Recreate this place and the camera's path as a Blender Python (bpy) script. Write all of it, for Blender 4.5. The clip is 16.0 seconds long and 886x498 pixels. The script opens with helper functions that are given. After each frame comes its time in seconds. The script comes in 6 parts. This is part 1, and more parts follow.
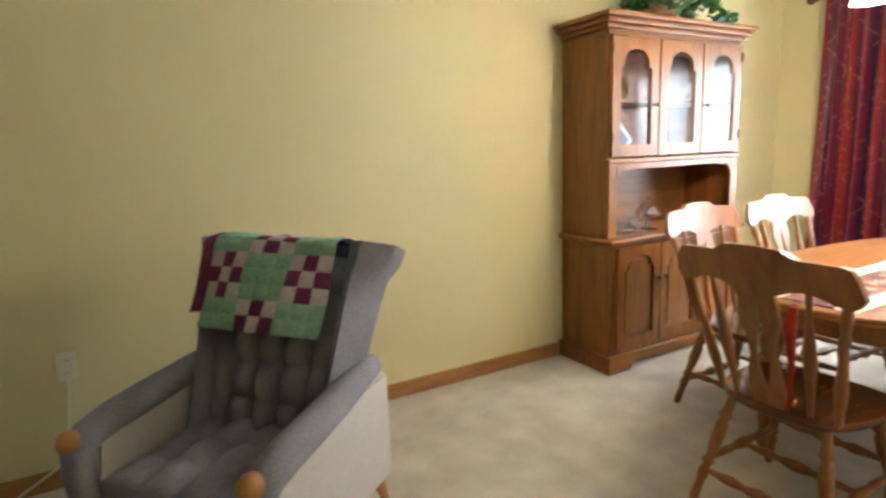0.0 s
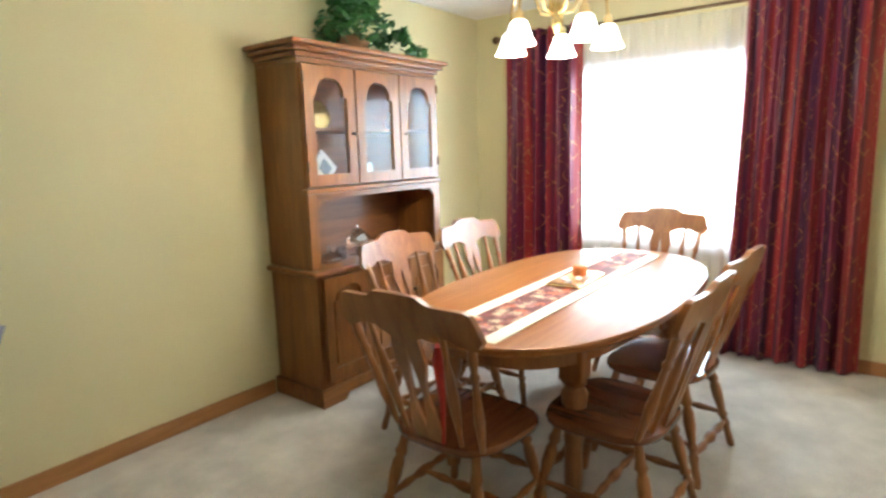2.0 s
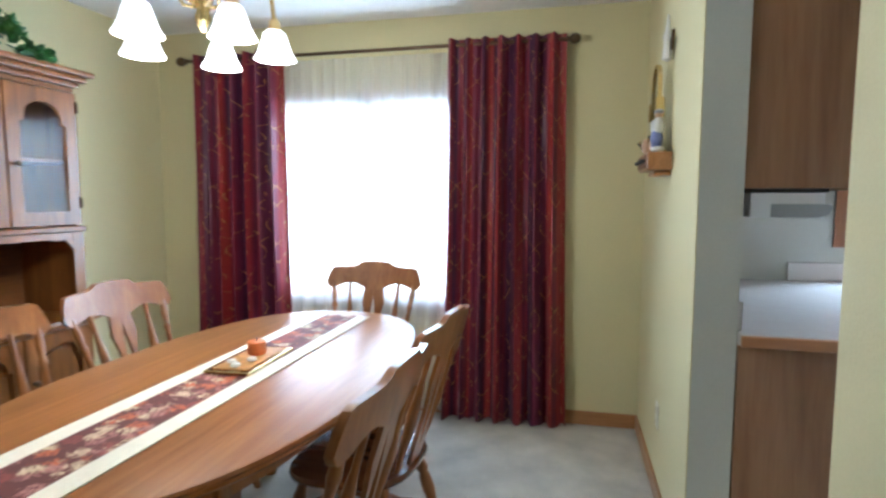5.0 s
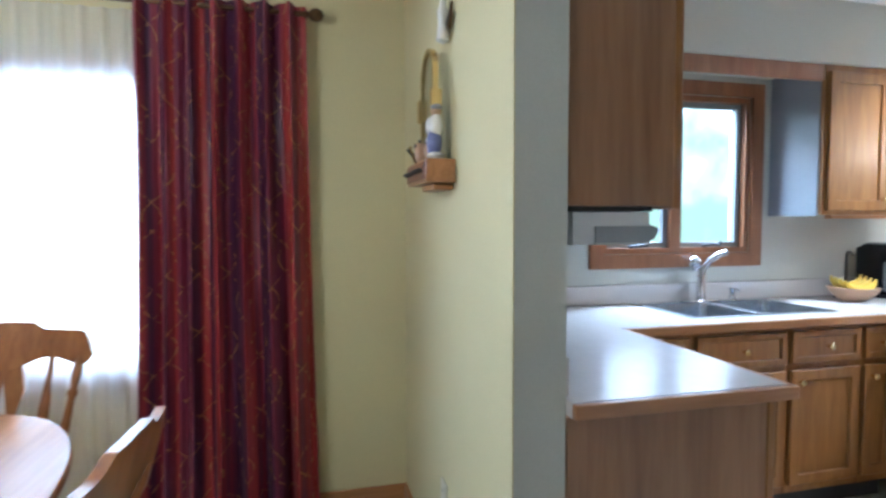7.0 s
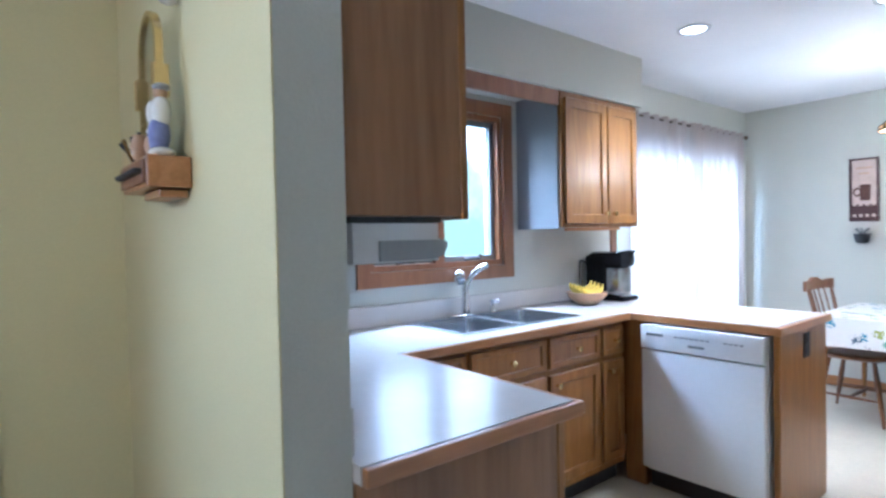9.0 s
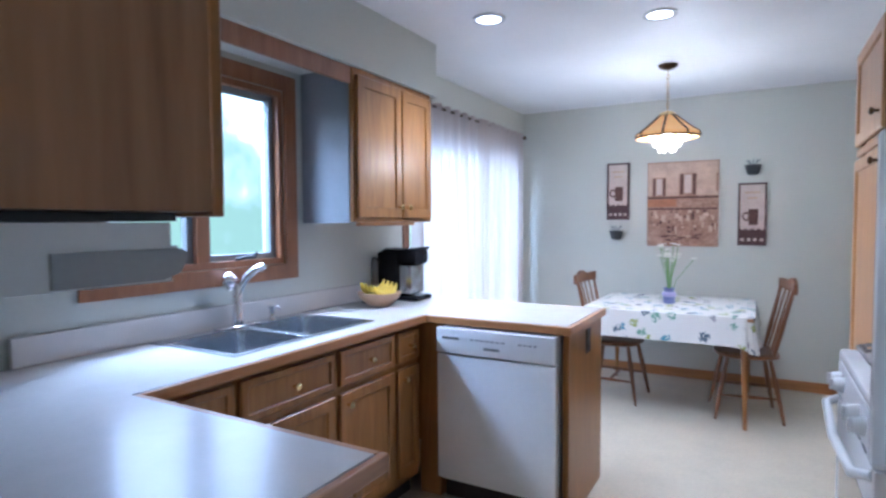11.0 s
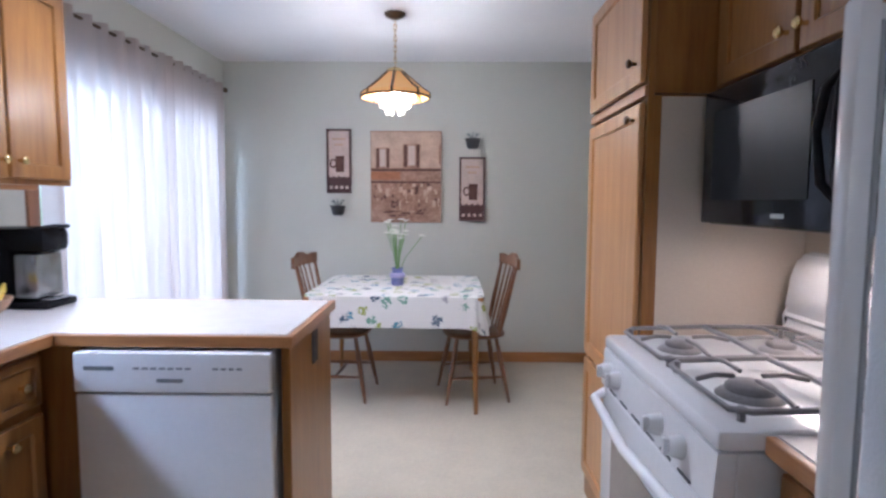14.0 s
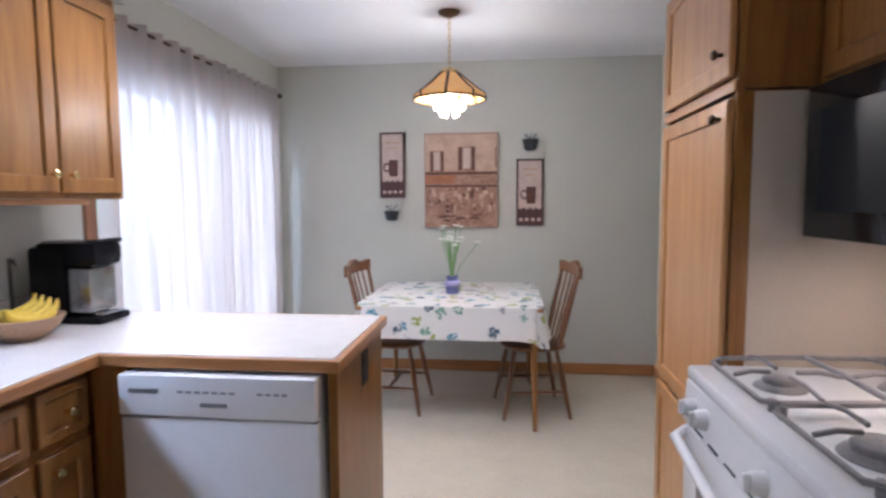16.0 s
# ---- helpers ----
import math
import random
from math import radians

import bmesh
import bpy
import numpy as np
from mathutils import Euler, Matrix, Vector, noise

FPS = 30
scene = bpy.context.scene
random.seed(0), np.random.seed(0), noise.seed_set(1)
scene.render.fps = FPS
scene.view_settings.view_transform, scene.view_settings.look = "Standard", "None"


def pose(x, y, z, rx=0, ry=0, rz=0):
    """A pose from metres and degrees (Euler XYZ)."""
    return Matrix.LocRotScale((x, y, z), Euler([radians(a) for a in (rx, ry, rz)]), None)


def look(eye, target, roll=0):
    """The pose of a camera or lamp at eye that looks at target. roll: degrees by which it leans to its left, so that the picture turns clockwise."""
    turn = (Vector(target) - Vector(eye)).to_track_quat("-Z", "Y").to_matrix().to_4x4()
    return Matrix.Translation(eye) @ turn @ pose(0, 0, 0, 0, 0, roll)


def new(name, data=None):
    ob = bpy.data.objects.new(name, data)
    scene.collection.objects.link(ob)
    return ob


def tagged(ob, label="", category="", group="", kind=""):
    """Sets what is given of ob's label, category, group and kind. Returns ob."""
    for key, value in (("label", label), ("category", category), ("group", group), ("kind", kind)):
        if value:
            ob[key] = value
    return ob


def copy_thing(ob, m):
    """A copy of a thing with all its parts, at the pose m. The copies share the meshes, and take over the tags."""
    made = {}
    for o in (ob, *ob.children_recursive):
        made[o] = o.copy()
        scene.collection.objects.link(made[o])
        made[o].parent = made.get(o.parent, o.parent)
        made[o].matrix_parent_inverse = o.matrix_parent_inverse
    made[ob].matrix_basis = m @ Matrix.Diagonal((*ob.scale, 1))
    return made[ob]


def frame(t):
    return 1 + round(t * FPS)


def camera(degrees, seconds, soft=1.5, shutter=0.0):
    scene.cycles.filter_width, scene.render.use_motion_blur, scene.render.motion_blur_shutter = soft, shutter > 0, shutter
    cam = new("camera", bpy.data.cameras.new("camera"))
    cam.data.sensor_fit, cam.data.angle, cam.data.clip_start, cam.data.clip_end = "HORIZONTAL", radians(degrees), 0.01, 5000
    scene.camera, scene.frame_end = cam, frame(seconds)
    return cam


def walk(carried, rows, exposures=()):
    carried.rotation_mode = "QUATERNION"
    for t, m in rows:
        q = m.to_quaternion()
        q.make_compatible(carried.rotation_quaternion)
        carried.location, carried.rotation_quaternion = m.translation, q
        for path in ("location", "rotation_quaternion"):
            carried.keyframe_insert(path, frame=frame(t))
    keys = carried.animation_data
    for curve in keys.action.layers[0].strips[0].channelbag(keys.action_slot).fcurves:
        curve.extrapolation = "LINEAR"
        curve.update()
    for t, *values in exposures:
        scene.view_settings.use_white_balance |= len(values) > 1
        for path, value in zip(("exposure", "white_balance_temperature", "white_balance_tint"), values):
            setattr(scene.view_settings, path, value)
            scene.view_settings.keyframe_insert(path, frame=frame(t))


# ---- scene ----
cam = camera(76.5, 16.0, 2.6, 0.4)
EXPOSURES = [(0, 1.2, 6150, 9), (1, 1.1, 5850, 7), (2, 0.97, 5650, 6), (3.5, 0.62, 5200, 4), (6.0, 0.2, 4850, 6), (7.5, 0.26, 4700, 8), (8.5, 0.26, 4550, 9), (11, -0.22, 4500, 14), (12.5, -0.36, 4600, 15), (14.5, -0.46, 4980, 19), (16, -0.5, 5150, 19)]
PATH = [
    (0, (1.11, 1.902, 1.292), (2.072, 3.621, 0.946), -2.1),
    (0.5, (1.241, 1.854, 1.351), (2.354, 3.473, 0.977), -2.2),
    (1, (1.333, 1.83, 1.384), (2.599, 3.33, 1.001), -2.0),
    (1.5, (1.389, 1.805, 1.395), (2.819, 3.154, 1.026), -1.5),
    (2, (1.495, 1.753, 1.405), (3.049, 2.962, 1.053), -1.6),
    (2.5, (1.562, 1.715, 1.411), (3.222, 2.782, 1.084), -1.5),
    (3, (1.622, 1.668, 1.42), (3.359, 2.611, 1.116), -1.3),
    (3.5, (1.677, 1.598, 1.43), (3.457, 2.465, 1.147), -0.9),
    (6, (2.604, 1.83, 1.307), (4.601, 1.839, 1.184), -0.1),
    (6.5, (2.775, 1.824, 1.329), (4.759, 1.596, 1.216), -0.3),
    (7, (2.938, 1.832, 1.349), (4.873, 1.337, 1.248), -0.1),
    (7.5, (3.074, 1.864, 1.349), (4.909, 1.073, 1.268), -0.0),
    (8, (3.136, 1.812, 1.345), (4.883, 0.84, 1.282), -0.8),
    (8.5, (3.181, 1.777, 1.338), (4.838, 0.658, 1.29), -1.2),
    (11, (3.491, 1.456, 1.367), (4.473, -0.284, 1.275), -0.3),
    (11.5, (3.554, 1.392, 1.355), (4.353, -0.439, 1.252), -0.5),
    (12, (3.613, 1.347, 1.361), (4.231, -0.551, 1.233), -0.7),
    (12.5, (3.642, 1.289, 1.338), (4.101, -0.652, 1.202), -0.4),
    (13, (3.66, 1.118, 1.321), (3.979, -0.851, 1.174), -0.3),
    (13.5, (3.675, 0.923, 1.326), (3.857, -1.062, 1.159), -0.1),
    (14, (3.717, 0.751, 1.319), (3.746, -1.242, 1.154), 0.3),
    (14.5, (3.747, 0.638, 1.323), (3.666, -1.353, 1.157), 0.4),
    (15, (3.752, 0.584, 1.334), (3.659, -1.406, 1.165), 0.5),
    (15.5, (3.743, 0.575, 1.35), (3.751, -1.418, 1.176), 0.6),
    (16, (3.73, 0.594, 1.359), (3.954, -1.387, 1.191), -0.3),
]
walk(cam, [(t, look(eye, target, roll)) for t, eye, target, roll in PATH], EXPOSURES)

# ---- world and light ----
world = bpy.data.worlds.new("world")
scene.world = world
world.use_nodes = True
wn = world.node_tree
sky = wn.nodes.new("ShaderNodeTexSky")
sky.sky_type = "NISHITA"
sky.sun_disc = False
sky.sun_elevation, sky.sun_rotation = radians(55), radians(250)
wn.links.new(sky.outputs[0], wn.nodes["Background"].inputs[0])
wn.nodes["Background"].inputs[1].default_value = 0.12


def lamp(name, kind, m, power, color=(1, 1, 1), size=0.1, size_y=None, angle=None):
    d = bpy.data.lights.new(name, kind)
    d.energy, d.color = power, color
    if kind == "AREA":
        d.size = size
        if size_y:
            d.shape, d.size_y = "RECTANGLE", size_y
    elif kind == "POINT":
        d.shadow_soft_size = size
    elif kind == "SPOT":
        d.shadow_soft_size, d.spot_size, d.spot_blend = size, radians(angle), 0.6
    elif kind == "SUN":
        d.angle = radians(angle)
    ob = new(name, d)
    ob.matrix_world = m
    return ob


DAY = (0.82, 0.92, 1.0)
WARM = (1.0, 0.86, 0.66)
lamp("sun", "SUN", look((-20, -8, 30), (0, 0, 0)), 1.0, (1, 0.96, 0.9), angle=10)
lamp("window_daylight", "AREA", look((5.60, 2.98, 1.33), (0, 2.98, 1.13)), 58, DAY, 1.25, 1.15)
lamp("window_daylight", "AREA", look((6.15, -0.15, 2.80), (4.7, -0.15, 0.9)), 560, DAY, 2.0, 0.9)
lamp("window_daylight", "AREA", look((5.60, -2.65, 1.10), (0, -2.65, 0.9)), 52, DAY, 1.7, 1.9)
lamp("stove_light", "AREA", look((2.78, -0.62, 1.24), (2.74, -0.62, 0)), 3.4, (1, 0.72, 0.48), 0.25, 0.06)

# ---- materials ----


def mat(name, color, rough=0.6, metal=0.0, vary=0.12, scale=6.0, fine=90.0, bump=0.05, second=None, coat=0.0, stretch=(1, 1, 1)):
    """A painted, cloth or metal surface with variation at two scales."""
    m = bpy.data.materials.new(name)
    m.use_nodes = True
    t = m.node_tree
    b = t.nodes["Principled BSDF"]
    co = t.nodes.new("ShaderNodeTexCoord")
    mp = t.nodes.new("ShaderNodeMapping")
    mp.inputs["Scale"].default_value = stretch
    t.links.new(co.outputs["Object"], mp.inputs[0])
    n1, n2 = t.nodes.new("ShaderNodeTexNoise"), t.nodes.new("ShaderNodeTexNoise")
    n1.inputs["Scale"].default_value, n2.inputs["Scale"].default_value = scale, fine
    n1.inputs["Detail"].default_value, n2.inputs["Detail"].default_value = 4, 3
    for n in (n1, n2):
        t.links.new(mp.outputs[0], n.inputs["Vector"])
    mixn = t.nodes.new("ShaderNodeMath")
    mixn.operation = "ADD"
    t.links.new(n1.outputs[0], mixn.inputs[0])
    t.links.new(n2.outputs[0], mixn.inputs[1])
    ramp = t.nodes.new("ShaderNodeValToRGB")
    half = t.nodes.new("ShaderNodeMath")
    half.operation = "MULTIPLY"
    half.inputs[1].default_value = 0.5
    t.links.new(mixn.outputs[0], half.inputs[0])
    t.links.new(half.outputs[0], ramp.inputs[0])
    c2 = second or [c * (1 - vary) for c in color]
    c1 = color if second else [min(1, c * (1 + vary * 0.6)) for c in color]
    ramp.color_ramp.elements[0].position, ramp.color_ramp.elements[1].position = 0.34, 0.66
    ramp.color_ramp.elements[0].color, ramp.color_ramp.elements[1].color = (*c2, 1), (*c1, 1)
    t.links.new(ramp.outputs[0], b.inputs["Base Color"])
    b.inputs["Roughness"].default_value, b.inputs["Metallic"].default_value = rough, metal
    b.inputs["Coat Weight"].default_value = coat
    b.inputs["Coat Roughness"].default_value = 0.15
    if bump:
        bp = t.nodes.new("ShaderNodeBump")
        bp.inputs["Strength"].default_value, bp.inputs["Distance"].default_value = min(1, bump * 4), 0.01
        t.links.new(mixn.outputs[0], bp.inputs["Height"])
        t.links.new(bp.outputs[0], b.inputs["Normal"])
    return m


def wood(name, light, dark, axis="Z", rough=0.35, grain=14.0, coat=0.25, gloss=0.5):
    """Varnished wood, its grain along the axis."""
    m = bpy.data.materials.new(name)
    m.use_nodes = True
    t = m.node_tree
    b = t.nodes["Principled BSDF"]
    co = t.nodes.new("ShaderNodeTexCoord")
    info = t.nodes.new("ShaderNodeObjectInfo")
    shift = t.nodes.new("ShaderNodeVectorMath")
    shift.operation = "ADD"
    t.links.new(co.outputs["Object"], shift.inputs[0])
    t.links.new(info.outputs["Random"], shift.inputs[1])
    mp = t.nodes.new("ShaderNodeMapping")
    s = [grain, grain, grain]
    s["XYZ".index(axis)] = grain * 0.09
    mp.inputs["Scale"].default_value = s
    t.links.new(shift.outputs[0], mp.inputs[0])
    n1, n2 = t.nodes.new("ShaderNodeTexNoise"), t.nodes.new("ShaderNodeTexNoise")
    n1.inputs["Scale"].default_value, n1.inputs["Detail"].default_value, n1.inputs["Distortion"].default_value = 1.2, 6, 1.2
    n2.inputs["Scale"].default_value, n2.inputs["Detail"].default_value = 7.0, 3
    for n in (n1, n2):
        t.links.new(mp.outputs[0], n.inputs["Vector"])
    mx = t.nodes.new("ShaderNodeMath")
    mx.operation = "MULTIPLY_ADD"
    mx.inputs[1].default_value = 0.45
    t.links.new(n2.outputs[0], mx.inputs[0])
    t.links.new(n1.outputs[0], mx.inputs[2])
    ramp = t.nodes.new("ShaderNodeValToRGB")
    ramp.color_ramp.elements[0].position, ramp.color_ramp.elements[1].position = 0.45, 0.95
    ramp.color_ramp.elements[0].color, ramp.color_ramp.elements[1].color = (*dark, 1), (*light, 1)
    t.links.new(mx.outputs[0], ramp.inputs[0])
    t.links.new(ramp.outputs[0], b.inputs["Base Color"])
    b.inputs["Roughness"].default_value = rough
    b.inputs["Coat Weight"].default_value, b.inputs["Coat Roughness"].default_value = coat, 0.2
    b.inputs["Specular IOR Level"].default_value = gloss
    bp = t.nodes.new("ShaderNodeBump")
    bp.inputs["Strength"].default_value, bp.inputs["Distance"].default_value = 0.12, 0.004
    t.links.new(mx.outputs[0], bp.inputs["Height"])
    t.links.new(bp.outputs[0], b.inputs["Normal"])
    return m


def glow(name, color, strength):
    m = bpy.data.materials.new(name)
    m.use_nodes = True
    b = m.node_tree.nodes["Principled BSDF"]
    b.inputs["Base Color"].default_value = (*color, 1)
    b.inputs["Emission Color"].default_value = (*color, 1)
    b.inputs["Emission Strength"].default_value = strength
    return m


def calc(t, op, a, b=None):
    n = t.nodes.new("ShaderNodeMath")
    n.operation = op
    for i, v in enumerate((a, b)):
        if v is None:
            continue
        if isinstance(v, (int, float)):
            n.inputs[i].default_value = v
        else:
            t.links.new(v, n.inputs[i])
    return n.outputs[0]


def glass(name, tint=(1, 1, 1), gloss=0.02, base=0.014):
    """A clear pane: what is behind it, and a reflection that grows at grazing angles."""
    m = bpy.data.materials.new(name)
    m.use_nodes = True
    t = m.node_tree
    out = t.nodes["Material Output"]
    tr, gl, mx, fr = (t.nodes.new("ShaderNodeBsdf" + "Transparent"), t.nodes.new("ShaderNodeBsdfGlossy"),
                      t.nodes.new("ShaderNodeMixShader"), t.nodes.new("ShaderNodeLayerWeight"))
    fr.inputs[0].default_value = 0.5
    tr.inputs[0].default_value = (*tint, 1)
    gl.inputs["Roughness"].default_value = gloss
    t.links.new(calc(t, "ADD", calc(t, "MULTIPLY", calc(t, "POWER", fr.outputs["Facing"], 4.0), 0.8), base), mx.inputs[0])
    t.links.new(tr.outputs[0], mx.inputs[1])
    t.links.new(gl.outputs[0], mx.inputs[2])
    t.links.new(mx.outputs[0], out.inputs[0])
    return m


def sheer(name, color, clear):
    """Thin woven voile that passes and scatters light."""
    m = bpy.data.materials.new(name)
    m.use_nodes = True
    t = m.node_tree
    out = t.nodes["Material Output"]
    tr, tl, df, m1, m2 = (t.nodes.new("ShaderNodeBsdfTransparent"), t.nodes.new("ShaderNodeBsdfTranslucent"),
                          t.nodes.new("ShaderNodeBsdfDiffuse"), t.nodes.new("ShaderNodeMixShader"), t.nodes.new("ShaderNodeMixShader"))
    co, no, mul = t.nodes.new("ShaderNodeTexCoord"), t.nodes.new("ShaderNodeTexNoise"), t.nodes.new("ShaderNodeMath")
    no.inputs["Scale"].default_value = 260
    t.links.new(co.outputs["Object"], no.inputs["Vector"])
    mul.operation, mul.inputs[1].default_value, mul.inputs[2].default_value = "MULTIPLY_ADD", clear * 0.6, clear * 0.7
    t.links.new(no.outputs[0], mul.inputs[0])
    tl.inputs[0].default_value = df.inputs[0].default_value = (*color, 1)
    m1.inputs[0].default_value = 0.35
    t.links.new(tl.outputs[0], m1.inputs[1])
    t.links.new(df.outputs[0], m1.inputs[2])
    t.links.new(mul.outputs[0], m2.inputs[0])
    t.links.new(m1.outputs[0], m2.inputs[1])
    t.links.new(tr.outputs[0], m2.inputs[2])
    t.links.new(m2.outputs[0], out.inputs[0])
    return m


def trellis(name):
    """Wine red satin with darker stripes and an ogee trellis stitched in gold, on the cloth's own measure in metres."""
    m = bpy.data.materials.new(name)
    m.use_nodes = True
    t = m.node_tree
    b = t.nodes["Principled BSDF"]
    uv = t.nodes.new("ShaderNodeUVMap")
    uv.uv_map = "cloth"
    sp = t.nodes.new("ShaderNodeSeparateXYZ")
    t.links.new(uv.outputs[0], sp.inputs[0])
    u, v = sp.outputs[0], sp.outputs[1]
    wob = calc(t, "MULTIPLY", calc(t, "SINE", calc(t, "MULTIPLY", v, 2 * math.pi / 0.36)), 0.085)
    lines = None
    for sign in (1, -1):
        w = calc(t, "MULTIPLY", wob, sign)
        k = calc(t, "FRACT", calc(t, "DIVIDE", calc(t, "ADD", calc(t, "ADD", u, w), 40 if sign > 0 else 40.085), 0.17))
        d = calc(t, "LESS_THAN", calc(t, "ABSOLUTE", calc(t, "SUBTRACT", k, 0.5)), 0.026)
        lines = d if lines is None else calc(t, "MAXIMUM", lines, d)
    no = t.nodes.new("ShaderNodeTexNoise")
    no.inputs["Scale"].default_value = 34
    t.links.new(uv.outputs[0], no.inputs["Vector"])
    lines = calc(t, "MULTIPLY", lines, calc(t, "GREATER_THAN", no.outputs[0], 0.50))
    st = t.nodes.new("ShaderNodeTexNoise")
    st.noise_dimensions = "1D"
    st.inputs["Scale"].default_value = 12
    t.links.new(u, st.inputs["W"])
    ramp = t.nodes.new("ShaderNodeValToRGB")
    e = ramp.color_ramp.elements
    e[0].position, e[0].color = 0.42, (0.040, 0.004, 0.028, 1)
    e[1].position, e[1].color = 0.62, (0.26, 0.020, 0.017, 1)
    mid = e.new(0.5)
    mid.color = (0.125, 0.008, 0.032, 1)
    t.links.new(st.outputs[0], ramp.inputs[0])
    mx = t.nodes.new("ShaderNodeMixRGB")
    mx.inputs[2].default_value = (0.34, 0.17, 0.06, 1)
    t.links.new(lines, mx.inputs[0])
    t.links.new(ramp.outputs[0], mx.inputs[1])
    t.links.new(mx.outputs[0], b.inputs["Base Color"])
    b.inputs["Roughness"].default_value = 0.45
    b.inputs["Sheen Weight"].default_value = 0.04
    return m


def patches(name, ground, colours, scale, cover):
    """Cloth printed with scattered blots of several colours."""
    m = bpy.data.materials.new(name)
    m.use_nodes = True
    t = m.node_tree
    b = t.nodes["Principled BSDF"]
    co = t.nodes.new("ShaderNodeTexCoord")
    vo, no = t.nodes.new("ShaderNodeTexVoronoi"), t.nodes.new("ShaderNodeTexNoise")
    vo.inputs["Scale"].default_value, no.inputs["Scale"].default_value = scale, scale * 5
    add = t.nodes.new("ShaderNodeVectorMath")
    add.operation = "MULTIPLY_ADD"
    add.inputs[1].default_value = (0.06, 0.06, 0.06)
    t.links.new(co.outputs["Object"], no.inputs["Vector"])
    t.links.new(no.outputs["Color"], add.inputs[0])
    t.links.new(co.outputs["Object"], add.inputs[2])
    t.links.new(add.outputs[0], vo.inputs["Vector"])
    sep = t.nodes.new("ShaderNodeSeparateColor")
    t.links.new(vo.outputs["Color"], sep.inputs[0])
    ramp = t.nodes.new("ShaderNodeValToRGB")
    ramp.color_ramp.interpolation = "CONSTANT"
    e = ramp.color_ramp.elements
    e[0].color, e[1].color = (*colours[0], 1), (*colours[-1], 1)
    e[1].position = (len(colours) - 1) / len(colours)
    for i, c in enumerate(colours[1:-1], 1):
        k = e.new(i / len(colours))
        k.color = (*c, 1)
    t.links.new(sep.outputs[0], ramp.inputs[0])
    fac = calc(t, "MULTIPLY", calc(t, "LESS_THAN", vo.outputs["Distance"], cover), calc(t, "GREATER_THAN", no.outputs[0], 0.44))
    mx = t.nodes.new("ShaderNodeMixRGB")
    mx.inputs[1].default_value = (*ground, 1)
    t.links.new(fac, mx.inputs[0])
    t.links.new(ramp.outputs[0], mx.inputs[2])
    t.links.new(mx.outputs[0], b.inputs["Base Color"])
    b.inputs["Roughness"].default_value = 0.8
    return m


def distance(name):
    """Bright hazy sky over pale trees."""
    m = bpy.data.materials.new(name)
    m.use_nodes = True
    t = m.node_tree
    out = t.nodes["Material Output"]
    em = t.nodes.new("ShaderNodeEmission")
    co, no, sp = t.nodes.new("ShaderNodeTexCoord"), t.nodes.new("ShaderNodeTexNoise"), t.nodes.new("ShaderNodeSeparateXYZ")
    no.inputs["Scale"].default_value, no.inputs["Detail"].default_value = 0.16, 6
    t.links.new(co.outputs["Object"], no.inputs["Vector"])
    t.links.new(co.outputs["Object"], sp.inputs[0])
    h = calc(t, "ADD", calc(t, "MULTIPLY", sp.outputs[2], 0.04), calc(t, "MULTIPLY", calc(t, "SUBTRACT", no.outputs[0], 0.5), 1.6))
    ramp = t.nodes.new("ShaderNodeValToRGB")
    e = ramp.color_ramp.elements
    e[0].position, e[0].color = 0.05, (0.15, 0.20, 0.13, 1)
    e[1].position, e[1].color = 0.75, (0.92, 0.97, 1.0, 1)
    k = e.new(0.35)
    k.color = (0.24, 0.28, 0.24, 1)
    t.links.new(h, ramp.inputs[0])
    t.links.new(ramp.outputs[0], em.inputs[0])
    em.inputs[1].default_value = 4.6
    t.links.new(em.outputs[0], out.inputs[0])
    return m


YELLOW = mat("yellow wall paint", (0.61, 0.55, 0.315), 0.75, vary=0.05, scale=1.5, fine=160, bump=0.03)
SAGE = mat("grey green wall paint", (0.53, 0.53, 0.47), 0.7, vary=0.05, scale=1.5, fine=160, bump=0.03)
CEIL = mat("white textured ceiling paint", (0.80, 0.79, 0.77), 0.85, vary=0.05, scale=9, fine=45, bump=0.12)
CEILK = mat("white ceiling paint", (0.80, 0.79, 0.79), 0.55, vary=0.04, scale=3, fine=90, bump=0.03)
CARPET = mat("cream cut pile carpet", (0.62, 0.57, 0.485), 0.95, vary=0.30, scale=5, fine=170, bump=0.25)
VINYL = mat("cream vinyl floor", (0.55, 0.49, 0.375), 0.42, vary=0.10, scale=5, fine=60, bump=0.01)
HUTCH = wood("honey brown hutch wood", (0.28, 0.106, 0.019), (0.135, 0.045, 0.008), "Z", 0.33, coat=0.15)
HUTCHX = wood("honey brown hutch wood along x", (0.28, 0.106, 0.019), (0.135, 0.045, 0.008), "X", 0.33, coat=0.15)
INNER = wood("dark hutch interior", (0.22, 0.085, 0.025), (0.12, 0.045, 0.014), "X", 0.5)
CHAIRW = wood("chestnut chair wood", (0.33, 0.135, 0.038), (0.18, 0.062, 0.014), "Z", 0.32, coat=0.15)
NOOKW = wood("brown spindle chair wood", (0.20, 0.085, 0.032), (0.11, 0.042, 0.014), "Z", 0.35, coat=0.2)
SEATW = wood("dark chestnut seat wood", (0.20, 0.072, 0.024), (0.105, 0.034, 0.012), "Y", 0.22, coat=0.5)
TABLEW = wood("oak table top", (0.34, 0.145, 0.045), (0.21, 0.080, 0.022), "X", 0.33, 9, 0.0, 0.14)
OAKZ = wood("oak cabinet wood upright", (0.30, 0.136, 0.027), (0.17, 0.067, 0.011), "Z", coat=0.1)
